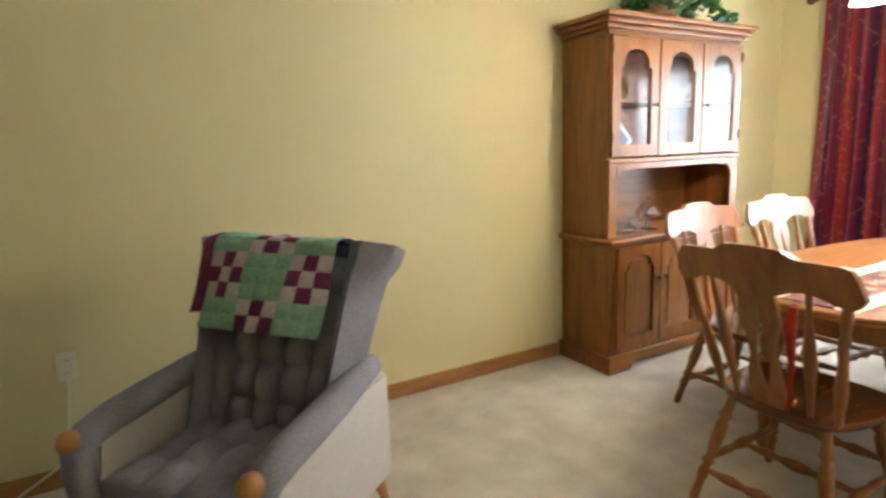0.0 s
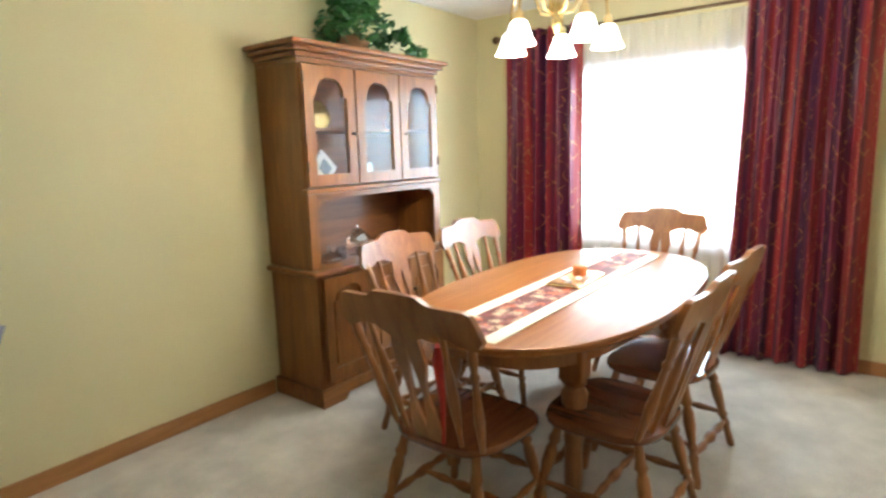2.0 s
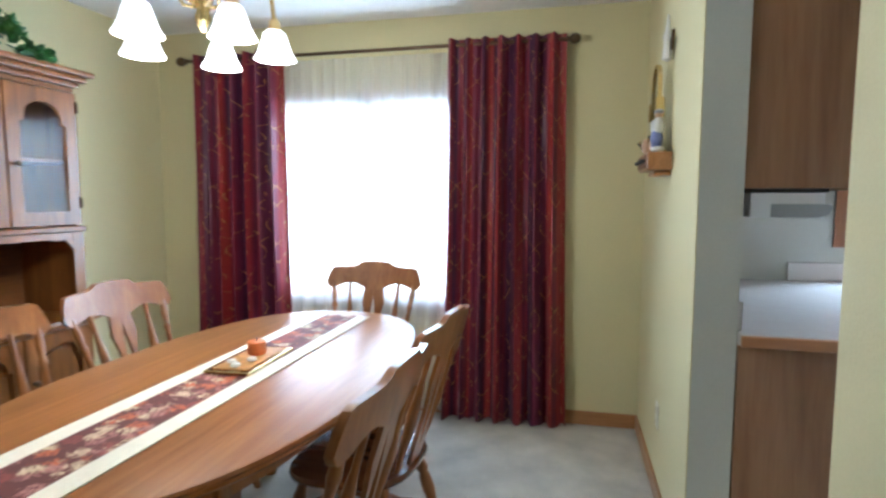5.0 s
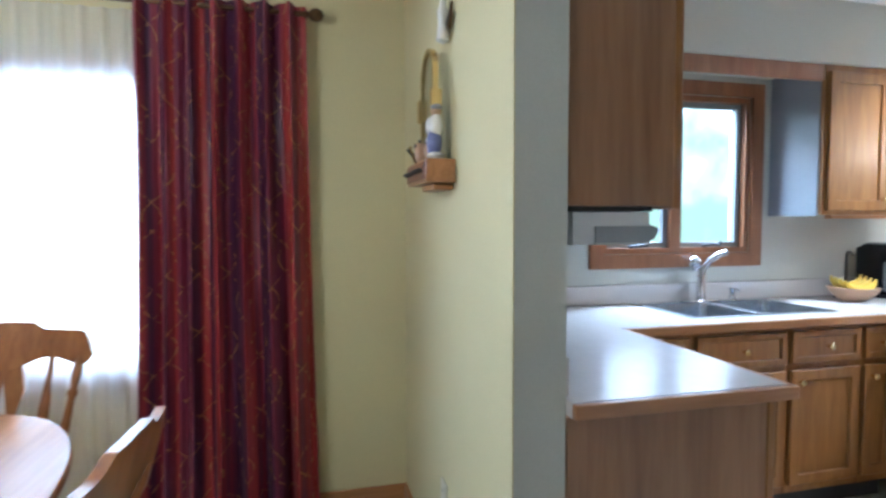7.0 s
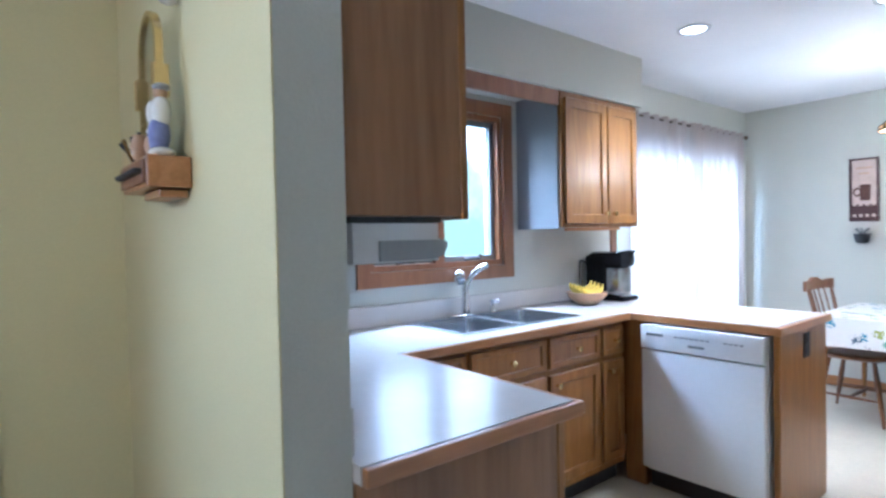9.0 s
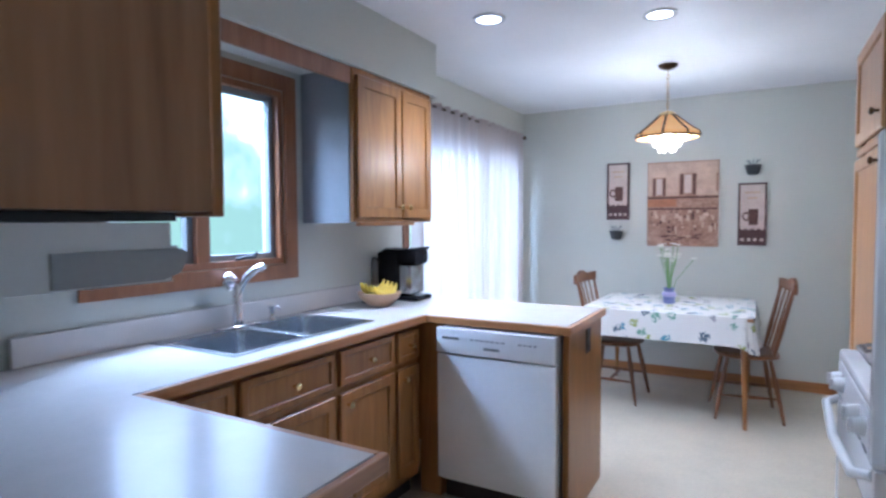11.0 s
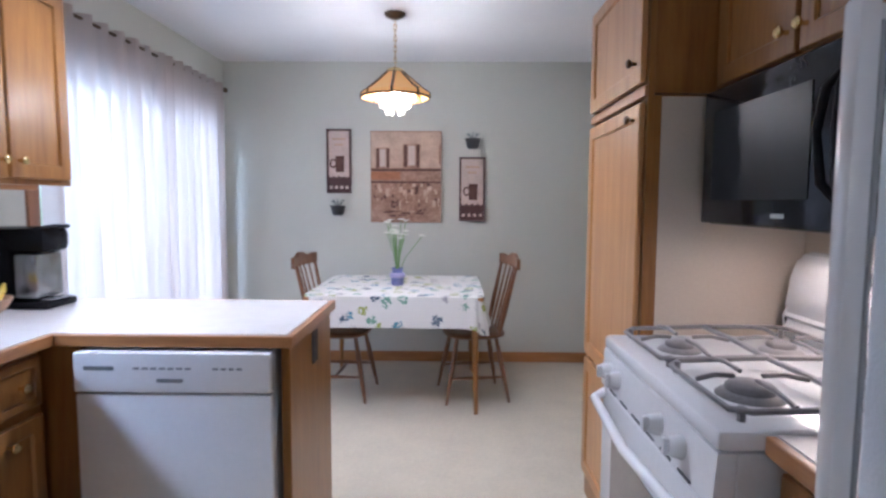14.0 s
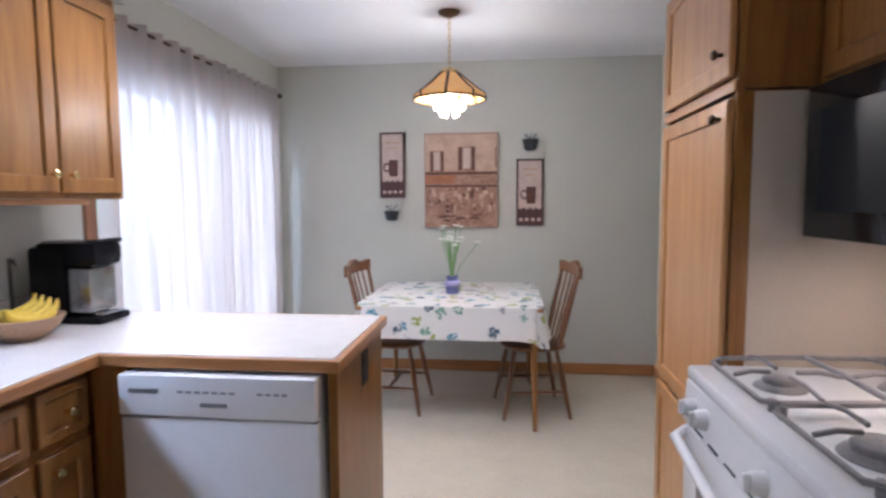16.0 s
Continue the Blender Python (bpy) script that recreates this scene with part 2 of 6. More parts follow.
OAKX = wood("oak wood along x", (0.42, 0.20, 0.07), (0.27, 0.115, 0.036), "X")
OAKY = wood("oak wood along y", (0.42, 0.20, 0.07), (0.27, 0.115, 0.036), "Y")
OAKDK = wood("brown oak panel", (0.31, 0.160, 0.066), (0.19, 0.090, 0.034), "Z", 0.45, 9, 0.1)
DOOROAK = wood("golden oak base doors", (0.33, 0.152, 0.036), (0.19, 0.078, 0.016), "Z")
PANTRYW = wood("pale oak pantry", (0.50, 0.265, 0.098), (0.36, 0.172, 0.056), "Z", 0.35)
TRIMW = wood("oak trim", (0.40, 0.19, 0.062), (0.27, 0.115, 0.034), "X", 0.4)
WINW = wood("red oak window frame", (0.29, 0.125, 0.052), (0.18, 0.072, 0.028), "Z", 0.4)
LAMINATE = mat("pale speckled laminate", (0.60, 0.565, 0.535), 0.26, vary=0.05, scale=14, fine=320, bump=0.0, coat=0.2)
WHITE = mat("white enamel", (0.74, 0.74, 0.74), 0.22, vary=0.03, scale=4, fine=50, bump=0.0, coat=0.4)
FRIDGE = mat("white pebbled fridge steel", (0.66, 0.70, 0.74), 0.35, vary=0.04, scale=5, fine=220, bump=0.03)
CREAM = mat("beige side panel", (0.60, 0.53, 0.44), 0.5, vary=0.05, scale=3, fine=100, bump=0.01)
PLASTIC = mat("ivory plastic plate", (0.66, 0.62, 0.50), 0.4, vary=0.04, bump=0)
BLACK = mat("black gloss plastic", (0.012, 0.012, 0.014), 0.10, vary=0.2, bump=0)
BLACK.node_tree.nodes["Principled BSDF"].inputs["Specular IOR Level"].default_value = 0.12
MWGLASS = mat("dark microwave window", (0.010, 0.011, 0.013), 0.32, vary=0.1, bump=0)
MWGLASS.node_tree.nodes["Principled BSDF"].inputs["Specular IOR Level"].default_value = 0.12
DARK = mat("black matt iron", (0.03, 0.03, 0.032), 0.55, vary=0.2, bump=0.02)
GRATE = mat("grey enamelled cast iron", (0.21, 0.20, 0.20), 0.5, vary=0.2, bump=0.03)
STEEL = mat("brushed stainless steel", (0.52, 0.54, 0.57), 0.25, 1.0, vary=0.1, bump=0.0, stretch=(1, 12, 1))
CHROME = mat("chrome", (0.80, 0.80, 0.82), 0.08, 1.0, vary=0.03, bump=0)
BRASS = mat("polished brass", (0.76, 0.58, 0.27), 0.2, 1.0, vary=0.1, bump=0)
BRONZE = mat("dark bronze rod", (0.12, 0.075, 0.04), 0.35, 0.9, vary=0.15, bump=0)
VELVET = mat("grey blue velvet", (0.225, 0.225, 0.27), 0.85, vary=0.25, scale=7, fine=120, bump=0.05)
# paler copy of the velvet: light on the armchair's sides put into the colour
LITVEL = mat("grey velvet paled as lit", (0.52, 0.50, 0.48), 0.9, vary=0.1, scale=5, fine=120, bump=0.05)
PURPLE = mat("plum quilt cotton", (0.17, 0.022, 0.105), 0.85, vary=0.3, scale=40, bump=0.1)
MINT = mat("mint quilt cotton", (0.20, 0.42, 0.33), 0.85, second=(0.36, 0.55, 0.45), scale=38, bump=0.1)
PALE = mat("pale lilac quilt cotton", (0.55, 0.46, 0.52), 0.85, second=(0.66, 0.60, 0.62), scale=38, bump=0.1)
LEAF = mat("glossy green leaf", (0.05, 0.17, 0.035), 0.4, second=(0.012, 0.05, 0.012), scale=26, fine=80, bump=0.02)
BASKET = mat("woven basket", (0.22, 0.12, 0.05), 0.8, vary=0.4, scale=60, bump=0.2)
SHADE = glow("lit frosted glass shade", (1.0, 0.94, 0.84), 3.0)
BULB = glow("lit bulb", (1.0, 0.86, 0.62), 14)
RECESS = glow("lit recessed lens", (1.0, 0.96, 0.90), 7)
AMBER = glow("lit amber glass", (0.80, 0.42, 0.13), 0.5)
DROP = glow("lit glass drop", (1.0, 0.90, 0.72), 1.3)
GREENLED = glow("green clock digits", (0.12, 0.9, 0.10), 1.6)
BLUELED = glow("blue display", (0.10, 0.15, 0.9), 0.8)
PANE = glass("window pane")
VOILE = sheer("white voile", (0.92, 0.90, 0.86), 0.30)
NOOKV = sheer("pale beige voile", (0.60, 0.525, 0.475), 0.14)
CURTAIN = trellis("wine red trellis satin")
IVORY = mat("ivory runner border", (0.78, 0.72, 0.58), 0.8, vary=0.06, scale=30, bump=0.05)
AUTUMN = patches("autumn leaf print", (0.10, 0.022, 0.016), [(0.42, 0.10, 0.03), (0.55, 0.42, 0.26), (0.20, 0.04, 0.03), (0.34, 0.15, 0.12)], 22, 0.55)
FLORAL = patches("floral print cotton", (0.66, 0.64, 0.60), [(0.06, 0.22, 0.32), (0.30, 0.33, 0.07), (0.07, 0.10, 0.14), (0.16, 0.30, 0.22), (0.30, 0.28, 0.30)], 10.5, 0.36)
CANVAS = mat("sepia street painting", (0.42, 0.27, 0.19), 0.8, second=(0.20, 0.10, 0.065), scale=9, fine=40, bump=0.03)
CANVASL = mat("painted pale facade", (0.52, 0.37, 0.27), 0.8, vary=0.25, scale=14, bump=0.02)
CANVASD = mat("painted dark brown", (0.10, 0.045, 0.032), 0.8, vary=0.3, scale=14, bump=0.02)
SIGNP = mat("parchment sign", (0.55, 0.44, 0.38), 0.8, vary=0.15, scale=12, bump=0.01)
SIGND = mat("dark maroon frame", (0.06, 0.022, 0.02), 0.5, vary=0.2, bump=0.02)
YELLOWF = mat("banana peel", (0.62, 0.44, 0.04), 0.5, vary=0.15, scale=18, bump=0.01)
BOWLW = mat("turned pale wood bowl", (0.46, 0.29, 0.17), 0.4, vary=0.15, bump=0.01)
PORC = mat("white porcelain", (0.70, 0.68, 0.64), 0.25, vary=0.05, bump=0)
BLUEP = mat("painted blue porcelain", (0.16, 0.18, 0.38), 0.35, vary=0.2, scale=30, bump=0)
REDC = mat("red ribbon cloth", (0.36, 0.02, 0.012), 0.7, vary=0.2, bump=0.02)
ORANGE = mat("orange wax", (0.66, 0.20, 0.05), 0.5, vary=0.15, bump=0.01)
CLEARG = glass("clear cut glass", (0.90, 0.93, 0.95), 0.10, 0.32)
FACEB = mat("white petals", (0.75, 0.75, 0.66), 0.7, vary=0.1, bump=0)
STEM = mat("green stems", (0.16, 0.30, 0.08), 0.6, vary=0.25, scale=30, bump=0)
SATIN = mat("pale grey satin panel", (0.25, 0.255, 0.27), 0.3, vary=0.06, bump=0.0)
GREYL = mat("mid grey plastic", (0.30, 0.31, 0.32), 0.4, vary=0.06, bump=0.0)
GREYP = mat("grey appliance plastic", (0.19, 0.20, 0.205), 0.45, vary=0.08, bump=0.0)
DISTANT = distance("hazy sky and trees")

# ---- mesh helpers ----


def part(name, bm, material, parent=None, label="", smooth=None, world_space=False):
    """Links a bmesh as one mesh object under a thing or a part."""
    if world_space and parent is not None:
        chain, p = Matrix.Identity(4), parent
        while p is not None:
            chain = p.matrix_basis @ chain
            p = p.parent
        bm.transform(chain.inverted())
    bmesh.ops.recalc_face_normals(bm, faces=bm.faces)
    me = bpy.data.meshes.new(name)
    bm.to_mesh(me)
    bm.free()
    for m in material if isinstance(material, (list, tuple)) else [material]:
        me.materials.append(m)
    if smooth is not None:
        me.shade_smooth()
        me.set_sharp_from_angle(angle=radians(smooth))
    ob = new(name, me)
    ob.parent = parent
    if label:
        tagged(ob, label)
    return ob


def thing(name, m, label, category, group="", kind=""):
    ob = new(name)
    ob.empty_display_size = 0.1
    ob.matrix_basis = m
    return tagged(ob, label, category, group, kind)


def box(bm, x0, x1, y0, y1, z0, z1, bevel=0.0, mi=0):
    m = Matrix.LocRotScale(((x0 + x1) / 2, (y0 + y1) / 2, (z0 + z1) / 2), None, (abs(x1 - x0), abs(y1 - y0), abs(z1 - z0)))
    vs = bmesh.ops.create_cube(bm, size=1, matrix=m)["verts"]
    es = list({e for v in vs for e in v.link_edges})
    if bevel:
        bmesh.ops.bevel(bm, geom=es, offset=bevel, segments=2, affect="EDGES", profile=0.5)
    elif mi:
        for fc in {fc for v in vs for fc in v.link_faces}:
            fc.material_index = mi
    return bm


def B(*a, **k):
    return box(bmesh.new(), *a, **k)


def lathe(bm, profile, seg=14, m=None):
    """Turns (radius, z) pairs about z."""
    rings = []
    for r, z in profile:
        ring = [bm.verts.new((max(r, 1e-4) * math.cos(2 * math.pi * i / seg), max(r, 1e-4) * math.sin(2 * math.pi * i / seg), z)) for i in range(seg)]
        rings.append(ring)
    for a, b in zip(rings, rings[1:]):
        for i in range(seg):
            bm.faces.new((a[i], a[(i + 1) % seg], b[(i + 1) % seg], b[i]))
    bm.faces.new(rings[0][::-1])
    bm.faces.new(rings[-1])
    if m is not None:
        bmesh.ops.transform(bm, matrix=m, verts=[v for r in rings for v in r])
    return bm


def L(profile, seg=14, m=None):
    return lathe(bmesh.new(), profile, seg, m)


def aim(a, b):
    """The pose that lays z from a to b."""
    a, b = Vector(a), Vector(b)
    return Matrix.Translation(a) @ (b - a).to_track_quat("Z", "Y").to_matrix().to_4x4()


def turned(a, b, shape, seg=12, bm=None):
    """A turned stick from a to b; shape: (part of the length, radius) pairs."""
    n = (Vector(b) - Vector(a)).length
    return lathe(bm or bmesh.new(), [(r, s * n) for s, r in shape], seg, aim(a, b))


def tube(pts, r, seg=8, bm=None):
    bm = bm or bmesh.new()
    pts = [Vector(p) for p in pts]
    rs = r if isinstance(r, (list, tuple)) else [r] * len(pts)
    rings, side = [], None
    for i, p in enumerate(pts):
        d = (pts[min(i + 1, len(pts) - 1)] - pts[max(i - 1, 0)]).normalized()
        if side is None:
            side = d.orthogonal().normalized()
        side = (side - d * side.dot(d)).normalized()
        up = d.cross(side)
        rings.append([bm.verts.new(p + rs[i] * (side * math.cos(2 * math.pi * k / seg) + up * math.sin(2 * math.pi * k / seg))) for k in range(seg)])
    for a, b in zip(rings, rings[1:]):
        for k in range(seg):
            bm.faces.new((a[k], a[(k + 1) % seg], b[(k + 1) % seg], b[k]))
    bm.faces.new(rings[0][::-1])
    bm.faces.new(rings[-1])
    return bm


def slab(outline, y0, y1, bm=None):
    """Extrudes an outline in x and z from y0 to y1."""
    bm = bm or bmesh.new()
    a = [bm.verts.new((x, y0, z)) for x, z in outline]
    b = [bm.verts.new((x, y1, z)) for x, z in outline]
    n = len(a)
    bm.faces.new(a)
    bm.faces.new(b[::-1])
    for i in range(n):
        bm.faces.new((a[i], b[i], b[(i + 1) % n], a[(i + 1) % n]))
    return bm


def ring(outer, inner, y0, y1, bm=None):
    """A frame between two outlines of equal count in x and z, from y0 to y1."""
    bm = bm or bmesh.new()
    n = len(outer)
    v = [[bm.verts.new((x, y, z)) for x, z in o] for o in (outer, inner) for y in (y0, y1)]
    for a, b in ((0, 2), (1, 3), (0, 1), (2, 3)):
        for i in range(n):
            bm.faces.new((v[a][i], v[a][(i + 1) % n], v[b][(i + 1) % n], v[b][i]))
    return bm


def bent(n, x0, x1, top, bottom, y, thick):
    """A board between two curves over x, bent in y."""
    bm = bmesh.new()
    rows = []
    for i in range(n + 1):
        s = i / n
        x = x0 + (x1 - x0) * s
        t, b = top(s), bottom(s)
        rows.append([bm.verts.new((x, y(s, b) - thick / 2, b)), bm.verts.new((x, y(s, t) - thick / 2, t)),
                     bm.verts.new((x, y(s, t) + thick / 2, t)), bm.verts.new((x, y(s, b) + thick / 2, b))])
    for a, b in zip(rows, rows[1:]):
        for k in range(4):
            bm.faces.new((a[k], a[(k + 1) % 4], b[(k + 1) % 4], b[k]))
    bm.faces.new(rows[0])
    bm.faces.new(rows[-1][::-1])
    return bm


def frame_of(origin, u, n):
    """A pose with x along u, y along n and z up."""
    u, n = Vector(u), Vector(n)
    return Matrix(((u.x, n.x, 0, origin[0]), (u.y, n.y, 0, origin[1]), (u.z, n.z, 1, origin[2]), (0, 0, 0, 1)))


def moved(bm, m):
    bm.transform(m)
    return bm


def rect(x0, x1, z0, z1):
    return [(x0, z0), (x1, z0), (x1, z1), (x0, z1)]


def panel_door(parent, name, m, w, h, material, knob=None, knob_mat=None, rail=0.055):
    """A framed door with a recessed panel, front towards +y of m, from its lower corner."""
    d = part(name, moved(ring(rect(0, w, 0, h), rect(rail, w - rail, rail, h - rail), 0, 0.02), m), material, parent, world_space=True)
    bv = bmesh.new()
    bv.from_mesh(d.data)
    bmesh.ops.bevel(bv, geom=[e for e in bv.edges], offset=0.004, segments=1, affect="EDGES")
    bv.to_mesh(d.data)
    bv.free()
    part("panel", moved(B(rail - 0.004, w - rail + 0.004, 0.002, 0.011, rail - 0.004, h - rail + 0.004), m), material, d, world_space=True)
    if knob:
        part("knob", moved(L([(0.006, 0), (0.006, 0.014), (0.014, 0.02), (0.015, 0.027), (0.009, 0.032)], 12, Matrix.Translation((knob[0], 0.02, knob[1])) @ pose(0, 0, 0, -90)), m),
             knob_mat, d, "small round knob", smooth=40, world_space=True)
    return d


def flat(name, bm, material, label="", category="", kind="structure", smooth=None):
    return tagged(part(name, bm, material, smooth=smooth), label, category, "", kind)


# ---- structure ----
XE, YN, YS, XW, XK = 5.56, 4.50, -3.845, -2.6, 2.58
PN, PS, PX, JX = 1.345, 1.205, 4.178, 3.14
H = 2.44
flat("floor_dining", B(XW, XE, PS, YN, -0.1, 0), CARPET, "cream cut pile carpet with soft footprints", "carpet")
flat("floor_kitchen", B(XK, XE, YS, PS, -0.1, -0.004), VINYL, "cream mottled sheet vinyl floor", "floor")
flat("ceiling_dining", B(XW - 0.1, XE + 0.15, PN - 0.07, YN + 0.1, H, H + 0.1), CEIL, "white stippled ceiling", "ceiling")
flat("ceiling_kitchen", B(XK - 0.1, XE + 0.15, YS - 0.1, PN - 0.07, H, H + 0.1), CEILK, "white smooth ceiling", "ceiling")
flat("wall_north", B(XW - 0.1, XE + 0.15, YN, YN + 0.1, -0.1, H), YELLOW, "pale yellow painted wall", "wall")
flat("wall_west", B(XW - 0.1, XW, PS, YN, -0.1, H), YELLOW, "pale yellow painted wall", "wall")
flat("wall_south", B(XK - 0.1, XE + 0.15, YS - 0.1, YS, -0.1, H), SAGE, "grey green painted wall behind the breakfast table", "wall")
flat("wall_kitchen_west", B(XK - 0.1, XK, YS, PS, -0.1, H), SAGE, "grey green painted wall", "wall")


def holed(x0, x1, y0, y1, holes):
    """A wall across x with rectangular openings (y0, y1, z0, z1), sorted along y."""
    bm = bmesh.new()
    at = y0
    for a, b, z0, z1 in holes:
        box(bm, x0, x1, at, a, -0.1, H)
        box(bm, x0, x1, a, b, -0.1, z0)
        box(bm, x0, x1, a, b, z1, H)
        at = b
    box(bm, x0, x1, at, y1, -0.1, H)
    bmesh.ops.remove_doubles(bm, verts=bm.verts[:], dist=1e-4)
    return bm


flat("wall_east_dining", holed(XE, XE + 0.15, PN - 0.07, YN, [(2.30, 3.66, 0.73, 1.93)]), YELLOW, "pale yellow window wall", "wall")
flat("wall_east_kitchen", holed(XE, XE + 0.15, YS, PN - 0.07, [(-3.52, -1.72, 0.02, 1.98), (-0.60, 0.31, 1.17, 2.02)]), SAGE, "grey green window wall", "wall")
bm = bmesh.new()
box(bm, PX, XE, PS, PN - 0.004, 0, H)
part_wall = flat("wall_partition", bm, SAGE, "grey green partition between dining room and kitchen", "wall")
flat("wall_partition_face", B(PX - 0.001, XE, PN - 0.004, PN, 0, H), YELLOW, "yellow face of the partition", "wall")
flat("wall_jamb", B(XW, JX, PS, PN, -0.1, H), YELLOW, "yellow wall beside the kitchen opening", "wall")


def board(name, x0, x1, y0, y1, z=0.085):
    return flat(name, B(x0, x1, y0, y1, 0, z, bevel=0.004), TRIMW if abs(x1 - x0) > abs(y1 - y0) else OAKY, "oak baseboard", "baseboard")


board("baseboard", XW, 3.36, YN - 0.014, YN)
board("baseboard", 4.56, XE, YN - 0.014, YN)
board("baseboard", XE - 0.014, XE, PN, YN - 0.014)
board("baseboard", PX, XE - 0.014, PN, PN + 0.014)
board("baseboard", XW, JX, PN, PN + 0.014)
board("baseboard", XK, XE, YS, YS + 0.014)
board("baseboard", XK, XK + 0.014, YS + 0.014, -1.75)
board("baseboard", XE - 0.014, XE, YS + 0.014, -3.6)
# soffits over the wall cabinets
flat("soffit_east", B(5.21, XE, -1.52, 0.90, 2.13, H), SAGE, "grey green soffit over the cabinets", "soffit")
flat("soffit_partition", B(PX, XE, 0.88, PS, 2.13, H), SAGE, "grey green soffit over the cabinets", "soffit")
flat("soffit_west", B(XK, 3.02, -1.77, 1.15, 2.13, H), SAGE, "grey green soffit over the wall cabinets", "soffit")
flat("backdrop", B(60, 60.2, -400, 400, -40, 160), DISTANT, "hazy trees and bright sky", "backdrop")
flat("ground", B(XE + 0.15, 60, -400, 400, -3.1, -3.0), mat("lawn", (0.08, 0.13, 0.04), 0.95, vary=0.3, scale=0.5, fine=20), "green lawn", "ground")


def window(name, y0, y1, z0, z1, mullions, label, casing=0.075, depth=0.10, sill=False):
    w = thing(name, pose(XE, (y0 + y1) / 2, z0), label, "window", kind="structure")
    m = frame_of((XE - 0.012, y1, 0), (0, -1, 0), (1, 0, 0))
    W = y1 - y0
    part("casing", moved(ring(rect(-casing, W + casing, z0 - casing, z1 + casing), rect(0, W, z0, z1), -0.006, 0.012), m), WINW, w, world_space=True)
    part("window_frame", moved(ring(rect(0.001, W - 0.001, z0 + 0.001, z1 - 0.001), rect(0.03, W - 0.03, z0 + 0.03, z1 - 0.03), 0.014, 0.012 + depth), m), WINW, w, world_space=True)
    edges = [0.03] + [k * W for k in mullions] + [W - 0.03]
    for k in mullions:
        part("mullion", moved(B(k * W - 0.03, k * W + 0.03, 0.02, 0.012 + depth, z0 + 0.03, z1 - 0.03), m), WINW, w, world_space=True)
    for i, (a, b) in enumerate(zip(edges, edges[1:])):
        a, b = a + (0.03 if i else 0), b - (0.03 if i < len(edges) - 2 else 0)
        s = part("sash", moved(ring(rect(a, b, z0 + 0.03, z1 - 0.03), rect(a + 0.028, b - 0.028, z0 + 0.058, z1 - 0.058), 0.05, 0.085), m), GREYP, w, "grey metal sash", world_space=True)
        p = part("pane", moved(B(a + 0.026, b - 0.026, 0.064, 0.068, z0 + 0.056, z1 - 0.056), m), PANE, s, world_space=True)
        p.visible_shadow = False
        c = (a + b) / 2
        part("crank", moved(tube([(c - 0.05, 0.03, z0 + 0.036), (c, 0.02, z0 + 0.045), (c + 0.05, 0.022, z0 + 0.04), (c + 0.06, 0.02, z0 + 0.065)], 0.008), m), DARK, s, "dark crank handle", world_space=True)
    return w


window("window_1", 2.30, 3.66, 0.73, 1.93, [0.5], "oak framed dining window behind sheer voile")
window("window_2", -0.60, 0.31, 1.17, 2.02, [0.49], "red oak casement window above the sink")
window("window_3", -3.52, -1.72, 0.02, 1.98, [0.5], "glazed patio door behind a pale curtain", casing=0.06)

# ---- dining room ----


def curtain(name, y0, y1, z0, z1, x, folds, depth, material, label, flare=0.05, seed=1, header=0.0):
    """Hanging cloth in soft folds along y, gathered at the top."""
    rng = random.Random(seed)
    nu, nv = folds * 10, 26
    am = [rng.uniform(0.6, 1.25) for _ in range(folds + 2)]
    bm = bmesh.new()
    uvl = bm.loops.layers.uv.new("cloth")
    grid = []
    for j in range(nv + 1):
        v = j / nv
        row = []
        for i in range(nu + 1):
            u = i / nu
            k = u * folds
            q = int(min(k, folds - 1e-6))
            a = am[q] * (1 - (k - q)) + am[q + 1] * (k - q)
            grow = 0.75 + 0.35 * (1 - v)
            w = math.sin(2 * math.pi * k + 0.6 * math.sin(3.1 * v + q)) * depth * a * grow
            w += 0.3 * depth * math.sin(4 * math.pi * k + 2 * v)
            mid = (y0 + y1) / 2
            yy = mid + (y0 + (y1 - y0) * u - mid) * (1 + flare * (1 - v) - 0.02 * math.sin(math.pi * v))
            z = z0 + (z1 - z0) * v + (0.006 * math.sin(9 * k) if j == 0 else 0)
            row.append((bm.verts.new((x + w, yy, z)), (u * (y1 - y0) * 1.5, v * (z1 - z0))))
        grid.append(row)
    for j in range(nv):
        for i in range(nu):
            c = [grid[j][i], grid[j][i + 1], grid[j + 1][i + 1], grid[j + 1][i]]
            f = bm.faces.new([p[0] for p in c])
            for loop, p in zip(f.loops, c):
                loop[uvl].uv = p[1]
    ob = part(name, bm, material, smooth=80)
    return tagged(ob, label, "curtain")


RODZ = 2.235
rod = thing("curtain_rod", pose(5.47, 3.0, RODZ), "dark bronze curtain rod with ball finials over the dining window", "curtain rod")
part("pole", tube([(0, -1.20, 0), (0, 1.22, 0)], 0.011, 10), BRONZE, rod, smooth=40)
for s in (-1, 1):
    e = part("finial", L([(0.012, 0), (0.018, 0.012), (0.010, 0.02), (0.026, 0.036), (0.030, 0.055), (0.022, 0.075), (0.004, 0.084)], 14, aim((0, s * 1.20, 0), (0, s * 1.6, 0))), BRONZE, rod, smooth=60)
    part("bracket", tube([(0, s * 1.14, 0), (0.05, s * 1.14, -0.005), (0.088, s * 1.14, -0.01)], 0.008), BRONZE, rod)
curtain("curtain", 1.79, 2.47, 0.015, 2.265, 5.455, 7, 0.044, CURTAIN, "wine red satin curtain with gold trellis, reaching the carpet", 0.10, 3)
curtain("curtain", 3.52, 4.15, 0.015, 2.265, 5.455, 7, 0.044, CURTAIN, "wine red satin curtain with gold trellis beside the hutch", 0.06, 5)
